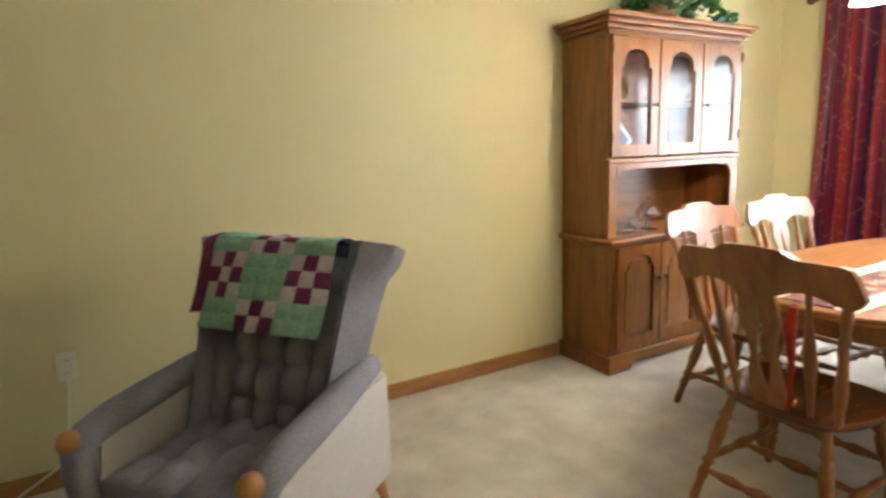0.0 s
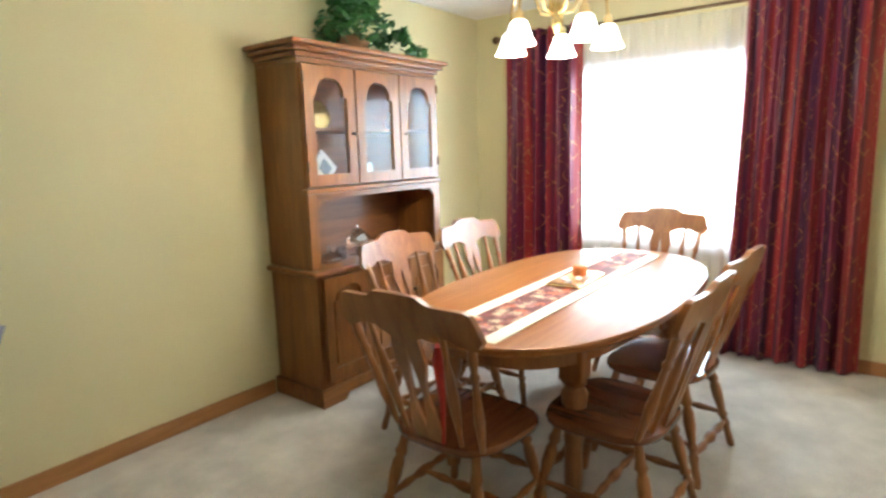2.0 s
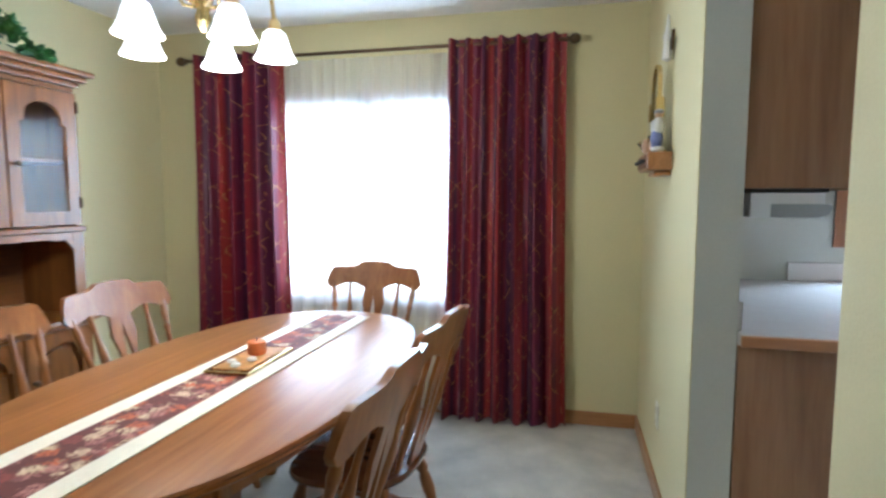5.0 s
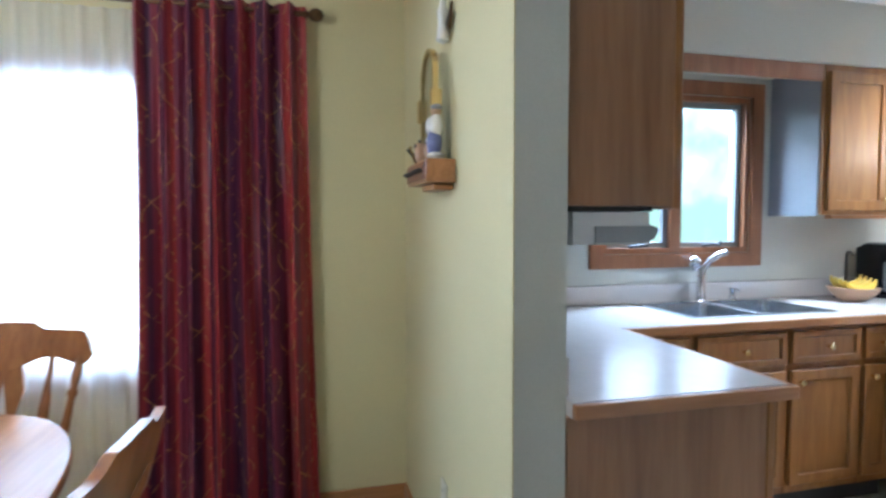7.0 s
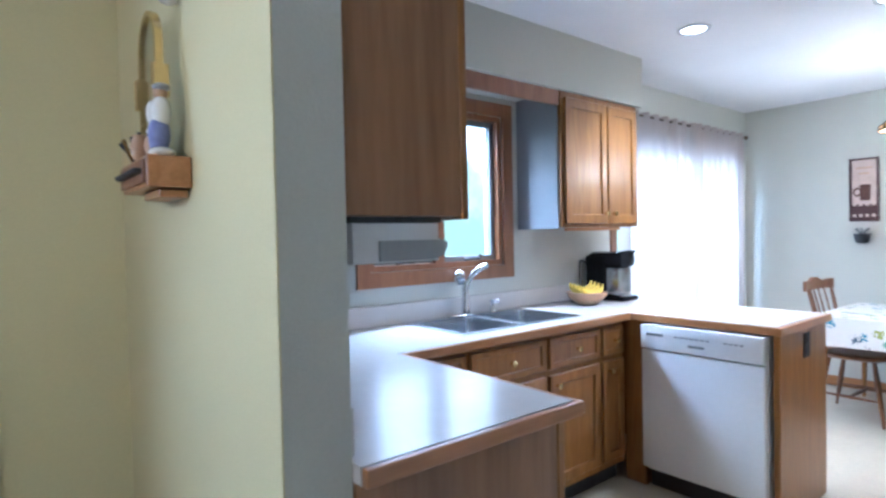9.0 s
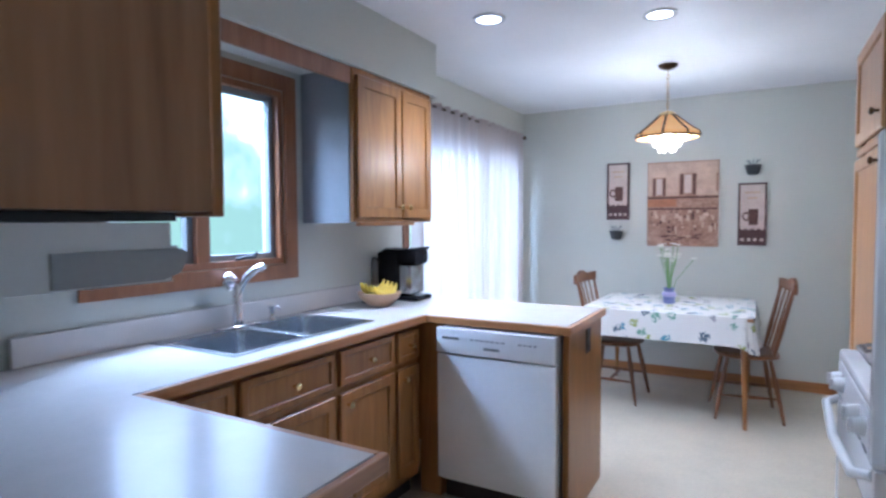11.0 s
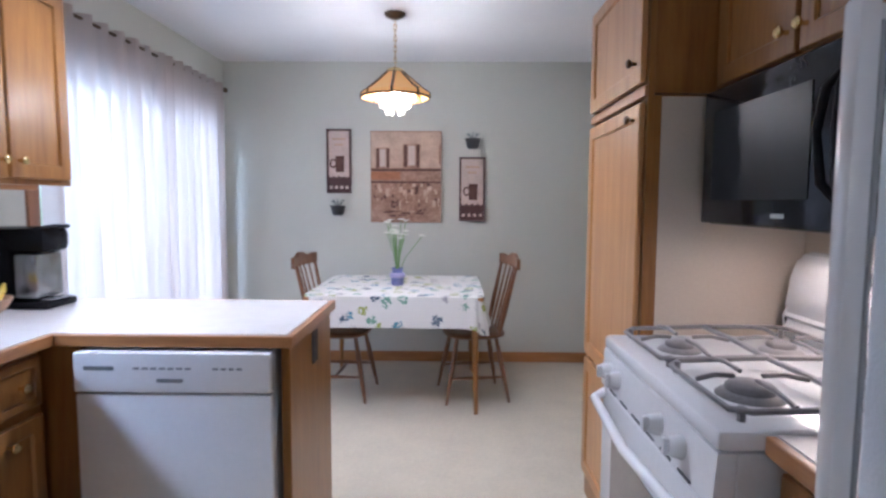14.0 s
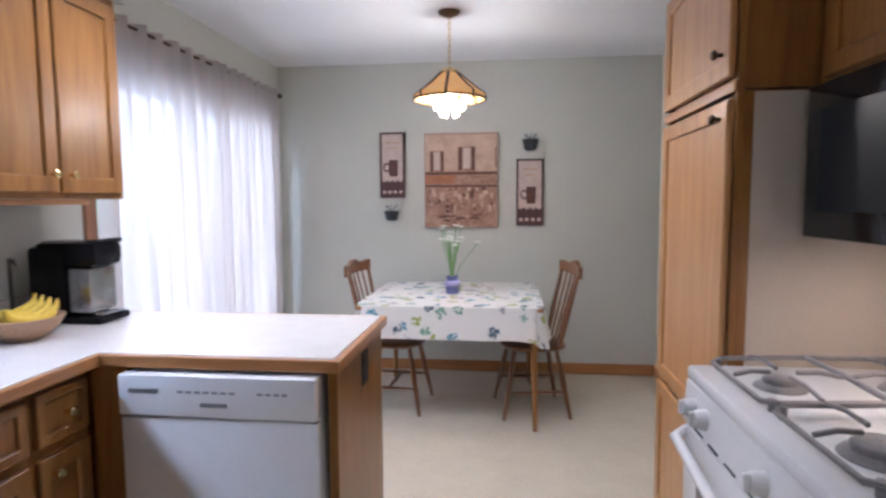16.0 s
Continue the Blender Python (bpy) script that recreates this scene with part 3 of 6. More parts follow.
curtain("sheer_curtain", 2.38, 3.60, 0.03, 2.21, 5.515, 16, 0.010, VOILE, "white sheer voile across the bright dining window", 0.0, 7)

# hutch
hx0, hx1 = 3.40, 4.52
HW = hx1 - hx0
hutch = thing("hutch", pose(hx0 + HW / 2, YN, 0), "honey brown wooden china hutch with three arched glass doors", "hutch")


def hp(name, bm, material=HUTCH, parent=None, label="", smooth=None):
    return part(name, moved(bm, frame_of((hx0, YN - 0.002, 0), (1, 0, 0), (0, -1, 0))), material, parent or hutch, label, smooth, True)


DB, DU = 0.395, 0.355
plinth = [(-0.03, 0), (0.14, 0), (0.17, 0.05), (0.24, 0.065), (HW / 2, 0.07), (HW - 0.24, 0.065), (HW - 0.17, 0.05), (HW - 0.14, 0), (HW + 0.03, 0), (HW + 0.03, 0.10), (-0.03, 0.10)]
hp("plinth", slab(plinth, DB + 0.005, DB + 0.03), HUTCHX)
hp("plinth", B(-0.03, -0.004, 0, DB + 0.004, 0, 0.10, bevel=0.004), HUTCHX)
hp("plinth", B(HW + 0.004, HW + 0.03, 0, DB + 0.004, 0, 0.10, bevel=0.004), HUTCHX)
hp("base_body", B(0, HW, 0, DB, 0.02, 0.74))
hp("base_top", B(-0.035, HW + 0.035, 0, DB + 0.035, 0.742, 0.772, bevel=0.01), HUTCHX)
for i in range(2):
    hp("side_panel", B(0 if not i else HW - 0.025, 0.025 if not i else HW, 0, DU, 0.774, 1.86))
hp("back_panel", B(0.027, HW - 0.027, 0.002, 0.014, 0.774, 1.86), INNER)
for z in (1.19, 1.515, 1.84):
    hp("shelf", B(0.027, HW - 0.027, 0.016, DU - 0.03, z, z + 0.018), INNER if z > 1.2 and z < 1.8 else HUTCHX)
hp("top_board", B(0, HW, 0, DU, 1.862, 1.885), HUTCHX)
hp("ledge", B(-0.012, HW + 0.012, DU - 0.02, DU + 0.03, 1.185, 1.212, bevel=0.006), HUTCHX)
for z, o in ((1.887, 0.02), (1.913, 0.045), (1.940, 0.07)):
    hp("cornice", B(-o, HW + o, 0, DU + o, z, z + 0.026, bevel=0.007), HUTCHX)
# stiles and the scalloped apron of the open niche
for x in (0.0, HW - 0.06):
    hp("stile", B(x, x + 0.06, DU + 0.001, DU + 0.018, 0.775, 1.183))
n = 40
apron_top = [(0.062 + (HW - 0.124) * i / n, 1.183) for i in range(n + 1)]
low = []
for i in range(n + 1):
    s = min(i, n - i) / n
    low.append((0.062 + (HW - 0.124) * i / n, 1.10 + 0.05 * min(1, (s / 0.05) ** 0.6) if s < 0.07 else 1.145 + (0.008 if s > 0.10 else 0)))
hp("apron", slab(apron_top + low[::-1], DU + 0.001, DU + 0.018), HUTCHX)


def arched(w, z0, z1, rise, n=16):
    """An opening with a stepped arch on top."""
    pts = [(0, z0), (w, z0), (w, z1 - rise)]
    pts += [(w * 0.90, z1 - rise * 0.92)]
    for i in range(n + 1):
        a = math.pi * i / n
        pts.append((w / 2 + 0.40 * w * math.cos(a), z1 - rise * 0.85 + rise * 0.85 * math.sin(a) ** 0.8))
    pts += [(w * 0.10, z1 - rise * 0.92), (0, z1 - rise)]
    return pts


def square_to(inner, x0, x1, z0, z1):
    """Points on a rectangle facing the points of an inner outline."""
    cx, cz = (x0 + x1) / 2, (z0 + z1) / 2
    out = []
    for i, (x, z) in enumerate(inner):
        if i == 0:
            out.append((x0, z0))
        elif i == 1:
            out.append((x1, z0))
        elif i == 2:
            out.append((x1, z - 0.02))
        elif i == 3:
            out.append((x1, z1))
        elif i == len(inner) - 2:
            out.append((x0, z1))
        elif i == len(inner) - 1:
            out.append((x0, z - 0.02))
        else:
            out.append((x, z1))
    return out


dw = (HW - 0.046) / 3
for i in range(3):
    x = 0.012 + i * (dw + 0.011)
    inn = [(px + 0.062, pz) for px, pz in arched(dw - 0.124, 1.285, 1.79, 0.10)]
    d = hp("glass_door", moved(ring(square_to(inn, 0, dw, 1.222, 1.853), inn, DU + 0.002, DU + 0.024), pose(x, 0, 0)), HUTCH)
    p = hp("pane", moved(B(0.05, dw - 0.05, DU + 0.010, DU + 0.013, 1.275, 1.80), pose(x, 0, 0)), PANE, d, "clear glass")
    p.visible_shadow = False
    kx = dw - 0.03 if i == 0 else 0.03
    if i != 1:
        hp("knob", moved(L([(0.006, 0), (0.006, 0.012), (0.013, 0.02), (0.013, 0.026), (0.006, 0.031)], 12, pose(kx + x, DU + 0.024, 1.50, -90)), Matrix.Identity(4)), BRONZE, d, "dark metal knob", 50)
        for z in (1.30, 1.76):
            hx = x + (0.0 if i == 0 else dw)
            hp("hinge", L([(0.005, 0), (0.007, 0.004), (0.007, 0.05), (0.005, 0.054)], 8, pose(hx, DU + 0.026, z)), BRONZE, d, "dark hinge")
for i in range(3):
    x = 0.035 + i * ((HW - 0.07) / 3 + 0.002)
    w = (HW - 0.07) / 3 - 0.006
    d = hp("lower_door", moved(ring(square_to([(a + 0.055, b) for a, b in arched(w - 0.11, 0.20, 0.67, 0.075)], 0, w, 0.135, 0.725), [(a + 0.055, b) for a, b in arched(w - 0.11, 0.20, 0.67, 0.075)], DB + 0.002, DB + 0.022), pose(x, 0, 0)), HUTCH)
    hp("raised_panel", moved(slab([(a + 0.075, b) for a, b in arched(w - 0.15, 0.222, 0.645, 0.065)], DB + 0.001, DB + 0.014), pose(x, 0, 0)), HUTCH, d)
    hp("knob", L([(0.006, 0), (0.006, 0.012), (0.013, 0.02), (0.013, 0.026), (0.006, 0.031)], 12, pose(x + (w - 0.03 if i == 0 else 0.03), DB + 0.022, 0.52, -90)), BRONZE, d, "dark metal knob", 50)


def ornament(name, x, y, z, prof, material, label, category="ornament", seg=16, smooth=50):
    ob = part(name, L(prof, seg), material, smooth=smooth)
    ob.matrix_basis = pose(x, y, z)
    return tagged(ob, label, category)


def hutch_at(u, d):
    return hx0 + u, YN - d


x, y = hutch_at(0.17, 0.2)
ornament("mug", x, y, 1.533, [(0.035, 0), (0.038, 0.005), (0.038, 0.085), (0.034, 0.09), (0.012, 0.095), (0.012, 0.11)], PORC, "white lidded mug on the hutch shelf")
x, y = hutch_at(0.31, 0.12)
pl = part("gold_plate", L([(0.05, 0), (0.06, 0.006), (0.085, 0.012)], 20, pose(0, 0, 0.085, 75)), BRASS, smooth=40)
pl.matrix_basis = pose(x, y, 1.533)
tagged(pl, "gold edged plate leaning in the hutch", "plate")
x, y = hutch_at(0.27, 0.22)
td = part("diamond_tile", slab([(0, 0), (0.105, 0.105), (0, 0.21), (-0.105, 0.105)], -0.006, 0.006), PORC)
td.matrix_basis = pose(x, y, 1.209, -8, 0, 8)
part("blue_motif", slab([(0, 0.05), (0.055, 0.105), (0, 0.16), (-0.055, 0.105)], -0.010, -0.0065), mat("blue grey motif", (0.20, 0.24, 0.28), 0.5, vary=0.5, scale=60), td, "blue grey painted motif")
tagged(td, "white diamond shaped tile with blue grey motif", "tile")
x, y = hutch_at(0.11, 0.22)
ornament("glass_cup", x, y, 1.209, [(0.022, 0), (0.01, 0.02), (0.028, 0.05), (0.03, 0.08)], CLEARG, "small glass cup inside the hutch", "cup")
x, y = hutch_at(0.52, 0.2)
ornament("gold_figurine", x, y, 1.533, [(0.03, 0), (0.032, 0.03), (0.02, 0.05), (0.03, 0.075), (0.018, 0.10), (0.022, 0.118), (0.006, 0.135)], BRASS, "gold and white figurine on the hutch shelf")
x, y = hutch_at(0.49, 0.22)
ornament("green_jar", x, y, 1.209, [(0.03, 0), (0.036, 0.02), (0.03, 0.05), (0.015, 0.055)], MINT, "small green glass jar in the hutch", "jar")
x, y = hutch_at(0.64, 0.2)
cd = part("white_card", B(-0.03, 0.03, -0.004, 0.004, 0, 0.12, bevel=0.002), PORC)
cd.matrix_basis = pose(x, y, 1.209, -6)
tagged(cd, "small white card standing in the hutch", "card")
x, y = hutch_at(0.86, 0.2)
ornament("porcelain_bird", x, y, 1.533, [(0.02, 0), (0.04, 0.02), (0.045, 0.05), (0.025, 0.08), (0.02, 0.10), (0.004, 0.12)], PORC, "white porcelain bird in the hutch")
x, y = hutch_at(0.84, 0.22)
ornament("glass_bowl", x, y, 1.209, [(0.03, 0), (0.02, 0.01), (0.05, 0.04), (0.06, 0.06)], CLEARG, "small glass bowl in the hutch", "bowl")
x, y = hutch_at(0.22, 0.26)
ornament("covered_dish", x, y, 0.773, [(0.05, 0), (0.07, 0.006), (0.095, 0.028), (0.085, 0.038), (0.05, 0.06), (0.012, 0.068), (0.010, 0.082), (0.018, 0.094), (0.004, 0.105)], CLEARG, "cut glass covered dish in the hutch niche", "dish", 20)
x, y = hutch_at(0.30, 0.27)
ornament("glass_tumbler", x, y, 0.773, [(0.03, 0), (0.034, 0.08), (0.035, 0.085)], CLEARG, "clear glass tumbler in the hutch niche", "glass")
x, y = hutch_at(0.47, 0.24)
ornament("cake_stand", x, y, 0.773, [(0.06, 0), (0.02, 0.012), (0.014, 0.07), (0.075, 0.085), (0.08, 0.10), (0.06, 0.13), (0.03, 0.16), (0.008, 0.168), (0.016, 0.188), (0.004, 0.20)], CLEARG, "clear glass stand with a domed lid", "dish", 20)

# plant on the hutch
plant = thing("potted_plant", pose(hx0 + 0.56, YN - 0.20, 1.967), "leafy green trailing plant in a basket on the hutch", "plant")
part("basket", L([(0.07, 0), (0.085, 0.02), (0.11, 0.10), (0.10, 0.105), (0.02, 0.085)], 18), BASKET, plant, "woven brown basket", 50)
rng = random.Random(11)
bm = bmesh.new()
for i in range(620):
    if i < 520:
        a, e, r = rng.uniform(0, 2 * math.pi), rng.uniform(-0.1, 1.5), rng.uniform(0.55, 1.0)
        c = Vector((0.29 * r * math.cos(a) * math.cos(e) + 0.03, 0.18 * r * math.sin(a) * math.cos(e), 0.08 + 0.31 * r * math.sin(e)))
        c.x += 0.03 * math.sin(7 * e + a)
    else:
        k = rng.random()
        c = Vector((0.20 + 0.20 * k, -0.17 - 0.03 * k, 0.10 - 0.11 * k + 0.04 * math.sin(9 * k))) + Vector([rng.uniform(-0.03, 0.03) for _ in range(3)])
    s = rng.uniform(0.024, 0.044)
    q = Euler((rng.uniform(-0.9, 0.9), rng.uniform(-0.9, 0.9), rng.uniform(0, 6.28))).to_matrix()
    pts = [(-1, 0, 0), (-0.45, 0.5, 0.14), (0.3, 0.42, 0.12), (1, 0, -0.15), (0.3, -0.42, 0.12), (-0.45, -0.5, 0.14)]
    vs = [bm.verts.new(c + q @ (Vector(p) * s)) for p in pts]
    bm.faces.new((vs[0], vs[1], vs[2], vs[3]))
    bm.faces.new((vs[0], vs[3], vs[4], vs[5]))
fo = part("foliage", bm, LEAF, plant, "glossy green leaves")
tagged(fo, kind="stuff")
for i in range(7):
    a = i * 0.9
    part("stem", tube([(0, 0, 0.08), (0.10 * math.cos(a), 0.06 * math.sin(a), 0.18), (0.2 * math.cos(a), 0.11 * math.sin(a), 0.20)], 0.004, 5), STEM, plant)


# dining chair
def lying(a, b, bulge=0.0):
    return [(0, 0.009), (0.1, 0.011), (0.25, 0.016 + bulge), (0.36, 0.011), (0.42, 0.017), (0.5, 0.021 + bulge), (0.58, 0.017), (0.64, 0.011), (0.75, 0.016 + bulge), (0.9, 0.011), (1, 0.009)]


LEGS = [(0, 0.013), (0.05, 0.017), (0.20, 0.015), (0.28, 0.021), (0.34, 0.014), (0.38, 0.023), (0.42, 0.015), (0.60, 0.024), (0.72, 0.022), (0.76, 0.015), (0.80, 0.024), (0.86, 0.017), (1, 0.015)]


def dining_chair(m, label):
    """Faces +y; origin on the floor under the seat's centre."""
    c = thing("dining_chair", m, label, "chair", "chairs round the dining table")
    bm = bmesh.new()
    n = 28
    rings = []
    for z, k in ((0.405, 0.90), (0.418, 0.98), (0.432, 1.0), (0.444, 0.98), (0.446, 0.86), (0.440, 0.45)):
        row = []
        for i in range(n):
            a = 2 * math.pi * i / n
            ca, sa = math.cos(a), math.sin(a)
            px = 0.235 * math.copysign(abs(ca) ** 0.62, ca)
            py = 0.215 * math.copysign(abs(sa) ** 0.62, sa)
            px *= 1 + 0.12 * (py / 0.215)
            row.append(bm.verts.new((px * k, py * k, z)))
        rings.append(row)
    for a, b in zip(rings, rings[1:]):
        for i in range(n):
            bm.faces.new((a[i], a[(i + 1) % n], b[(i + 1) % n], b[i]))
    bm.faces.new(rings[0][::-1])
    bm.faces.new(rings[-1])
    part("seat", bm, SEATW, c, "dark saddle shaped wooden seat", 50)
    feet = {}
    for sx in (-1, 1):
        for sy in (-1, 1):
            a, b = (sx * 0.225, sy * 0.225 + (-0.02 if sy < 0 else 0), 0.0), (sx * 0.15, sy * 0.145, 0.415)
            feet[sx, sy] = (Vector(a), Vector(b))
            part("leg", turned(a, b, LEGS), CHAIRW, c, smooth=50)
    mid = {}
    for sx in (-1, 1):
        p = [feet[sx, sy][0].lerp(feet[sx, sy][1], 0.40) for sy in (-1, 1)]
        mid[sx] = p[0].lerp(p[1], 0.5)
        part("stretcher", turned(p[0], p[1], lying(0, 0)), CHAIRW, c, smooth=50)
    part("stretcher", turned(mid[-1], mid[1], lying(0, 0)), CHAIRW, c, smooth=50)
    for sy, k in ((1, 0.52), (-1, 0.30)):
        p = [feet[sx, sy][0].lerp(feet[sx, sy][1], k) for sx in (-1, 1)]
        part("stretcher", turned(p[0], p[1], lying(0, 0, 0.003)), CHAIRW, c, smooth=50)

    def back(s, z):
        u = 2 * s - 1
        return -0.185 - 0.24 * (z - 0.44) - 0.045 * (1 - u * u) * (z - 0.3)

    def crest_top(s):
        u = abs(2 * s - 1)
        step = 0.022 if u < 0.30 else 0.022 * max(0, 1 - (u - 0.30) / 0.12)
        return 0.952 + step + 0.012 * (1 - u) - (0.085 * max(0, (u - 0.86) / 0.14) ** 2)

    def crest_low(s):
        u = abs(2 * s - 1)
        return 0.842 - 0.020 * math.cos(u * 2 * math.pi) * (1 if u < 0.75 else 0.6) + 0.035 * max(0, (u - 0.88) / 0.12) ** 2

    part("crest_rail", bent(40, -0.285, 0.285, crest_top, crest_low, back, 0.022), CHAIRW, c, smooth=35)
    # pierced splat: two halves that part around a keyhole, joined above and below
    prof = [(0.44, 0.050), (0.50, 0.060), (0.56, 0.052), (0.62, 0.040), (0.68, 0.046), (0.75, 0.066), (0.80, 0.060), (0.86, 0.052)]
    hole = [(0.44, 0), (0.50, 0), (0.545, 0.016), (0.60, 0.022), (0.66, 0.017), (0.70, 0.006), (0.74, 0), (0.86, 0)]
    for sx in (-1, 1):
        bm = bmesh.new()
        rows = []
        for (z, w), (_, h) in zip(prof, hole):
            yy = back(0.5, z)
            rows.append([bm.verts.new((sx * (h + 0.0002), yy - 0.007, z)), bm.verts.new((sx * w, yy - 0.007, z)), bm.verts.new((sx * w, yy + 0.007, z)), bm.verts.new((sx * (h + 0.0002), yy + 0.007, z))])
        for a, b in zip(rows, rows[1:]):
            for k in range(4):
                bm.faces.new((a[k], a[(k + 1) % 4], b[(k + 1) % 4], b[k]))
        bm.faces.new(rows[0])
        bm.faces.new(rows[-1])
        part("splat", bm, CHAIRW, c)
    for u0, u1 in ((-0.185, -0.243), (-0.118, -0.148), (0.118, 0.148), (0.185, 0.243)):
        a = Vector((u0, -0.175 + 0.02 * (abs(u0) > 0.15), 0.437))
        b = Vector((u1, back((u1 + 0.285) / 0.57, 0.865), 0.865))
        if abs(u0) > 0.15:
            sh = [(0, 0.010), (0.1, 0.013), (0.30, 0.019), (0.5, 0.014), (0.66, 0.011), (0.70, 0.018), (0.74, 0.011), (0.85, 0.017), (1, 0.011)]
        else:
            sh = [(0, 0.008), (0.15, 0.010), (0.45, 0.020), (0.62, 0.017), (0.80, 0.009), (1, 0.010)]
        part("spindle", turned(a, b, sh, 10), CHAIRW, c, smooth=50)
    return c


TX, TY = 3.97, 2.88
ch = dining_chair(pose(3.035, TY - 0.005, 0, 0, 0, -90), "chestnut wooden dining chair with pierced splat at the table's end")
for x, y, r, lab in ((3.42, 2.46, -2, "chestnut wooden dining chair with turned legs at the table's long side"), (4.02, 2.46, -5, ""), (3.63, 3.41, 180, ""), (4.24, 3.39, 177, "")):
    c = copy_thing(ch, pose(x, y, 0, 0, 0, r))
    c["label"] = "chestnut wooden dining chair with turned legs at the table's long side"
c = copy_thing(ch, pose(4.93, TY - 0.03, 0, 0, 0, 90))
c["label"] = "chestnut wooden dining chair in front of the sheer curtain"
rb = part("ribbon", tube([(2.84, 2.76, 0.44), (2.83, 2.75, 0.60), (2.84, 2.77, 0.72), (2.80, 2.74, 0.80)], [0.007, 0.010, 0.020, 0.010], 8), REDC, smooth=60)
rb.matrix_basis = pose(0.0, 0.06, 0)
tagged(rb, "red cloth bow tied to the dining chair", "ribbon")

# dining table
table = thing("dining_table", pose(TX, TY, 0), "oval oak dining table with thick turned legs", "table")


def oval(a, b, e, n=64):
    out = []
    for i in range(n):
        t = 2 * math.pi * i / n
        c, s = math.cos(t), math.sin(t)
        out.append((a * math.copysign(abs(c) ** e, c), b * math.copysign(abs(s) ** e, s)))
    return out


bm = bmesh.new()
rings = []
for k, z in ((-0.03, 0.712), (-0.008, 0.716), (0.0, 0.725), (-0.004, 0.732), (0.0, 0.738), (-0.004, 0.747), (-0.014, 0.750)):
    rings.append([bm.verts.new((x, y, z)) for x, y in oval(1.0 + k, 0.53 + k, 0.80)])
for a, b in zip(rings, rings[1:]):
    for i in range(64):
        bm.faces.new((a[i], a[(i + 1) % 64], b[(i + 1) % 64], b[i]))
bm.faces.new(rings[0][::-1])
bm.faces.new(rings[-1])
part("tabletop", bm, TABLEW, table, "glossy oak top with moulded edge", 30)
ap_o, ap_i = oval(0.86, 0.40, 0.7), oval(0.835, 0.375, 0.7)
part("apron", moved(ring(ap_o, ap_i, 0, 0.085), Matrix(((1, 0, 0, 0), (0, 0, 1, 0), (0, 1, 0, 0.626), (0, 0, 0, 1)))), CHAIRW, table, smooth=40)
TLEG = [(0.028, 0), (0.034, 0.03), (0.026, 0.07), (0.032, 0.10), (0.036, 0.14), (0.034, 0.28), (0.040, 0.32), (0.030, 0.335), (0.046, 0.36), (0.046, 0.385), (0.030, 0.40), (0.045, 0.44), (0.052, 0.49), (0.034, 0.52), (0.044, 0.53), (0.044, 0.548)]
for sx in (-1, 1):
    for sy in (-1, 1):
        g = part("leg", L(TLEG, 18, pose(sx * 0.62, sy * 0.29, 0)), CHAIRW, table, smooth=50)
        part("leg_block", B(sx * 0.62 - 0.046, sx * 0.62 + 0.046, sy * 0.29 - 0.046, sy * 0.29 + 0.046, 0.548, 0.71, bevel=0.006), CHAIRW, g)

run = thing("table_runner", pose(TX, TY, 0.752), "autumn print table runner with ivory borders on the oak table", "runner")
part("printed_strip", B(-0.95, 0.86, -0.085, 0.085, 0, 0.003), AUTUMN, run, "red and brown autumn leaf print")
for s in (-1, 1):
    part("border", B(-0.95, 0.86, min(s * 0.085, s * 0.15), max(s * 0.085, s * 0.15), 0, 0.0025), IVORY, run, "ivory cloth border")
tray = thing("wooden_tray", pose(TX + 0.02, TY, 0.756, 0, 0, 3), "thin ochre wooden tray on the runner", "tray")
part("board", B(-0.17, 0.17, -0.085, 0.085, 0, 0.012, bevel=0.004), BRASS, tray)
part("inlay", B(-0.145, 0.145, -0.065, 0.065, 0.0125, 0.015), mat("ochre printed board", (0.50, 0.24, 0.06), 0.5, vary=0.35, scale=40, bump=0.02), tray, "ochre printed inlay")
cdl = thing("orange_candle", pose(TX + 0.06, TY, 0.772), "short orange candle on the wooden tray", "candle")
part("wax", L([(0.03, 0), (0.034, 0.006), (0.034, 0.048), (0.028, 0.052), (0.004, 0.046)], 16), ORANGE, cdl, smooth=50)
part("wick", tube([(0, 0, 0.045), (0.001, 0, 0.062)], 0.0015, 5), DARK, cdl)
for dx, dy in ((-0.07, 0.02), (-0.03, -0.035), (-0.11, -0.02)):
    ornament("pebble", TX + dx, TY + dy, 0.772, [(0.006, 0), (0.018, 0.006), (0.016, 0.014), (0.004, 0.018)], PORC, "pale polished pebble on the tray", "pebble", 10)

# chandelier
CX, CY = 3.82, 2.91
chand = thing("chandelier", pose(CX, CY, H), "brass chandelier with five lit frosted glass shades", "chandelier")
part("canopy", L([(0.062, 0), (0.06, -0.012), (0.03, -0.03), (0.012, -0.036)], 18), BRASS, chand, smooth=50)
part("chain", tube([(0, 0, -0.03), (0.004, 0, -0.12), (-0.003, 0, -0.20), (0, 0, -0.26)], [0.007, 0.011, 0.007, 0.011], 6), BRASS, chand)
part("column", L([(0.008, -0.25), (0.022, -0.27), (0.012, -0.31), (0.016, -0.38), (0.034, -0.42), (0.036, -0.46), (0.018, -0.49), (0.026, -0.52), (0.006, -0.56)], 14), BRASS, chand, smooth=50)
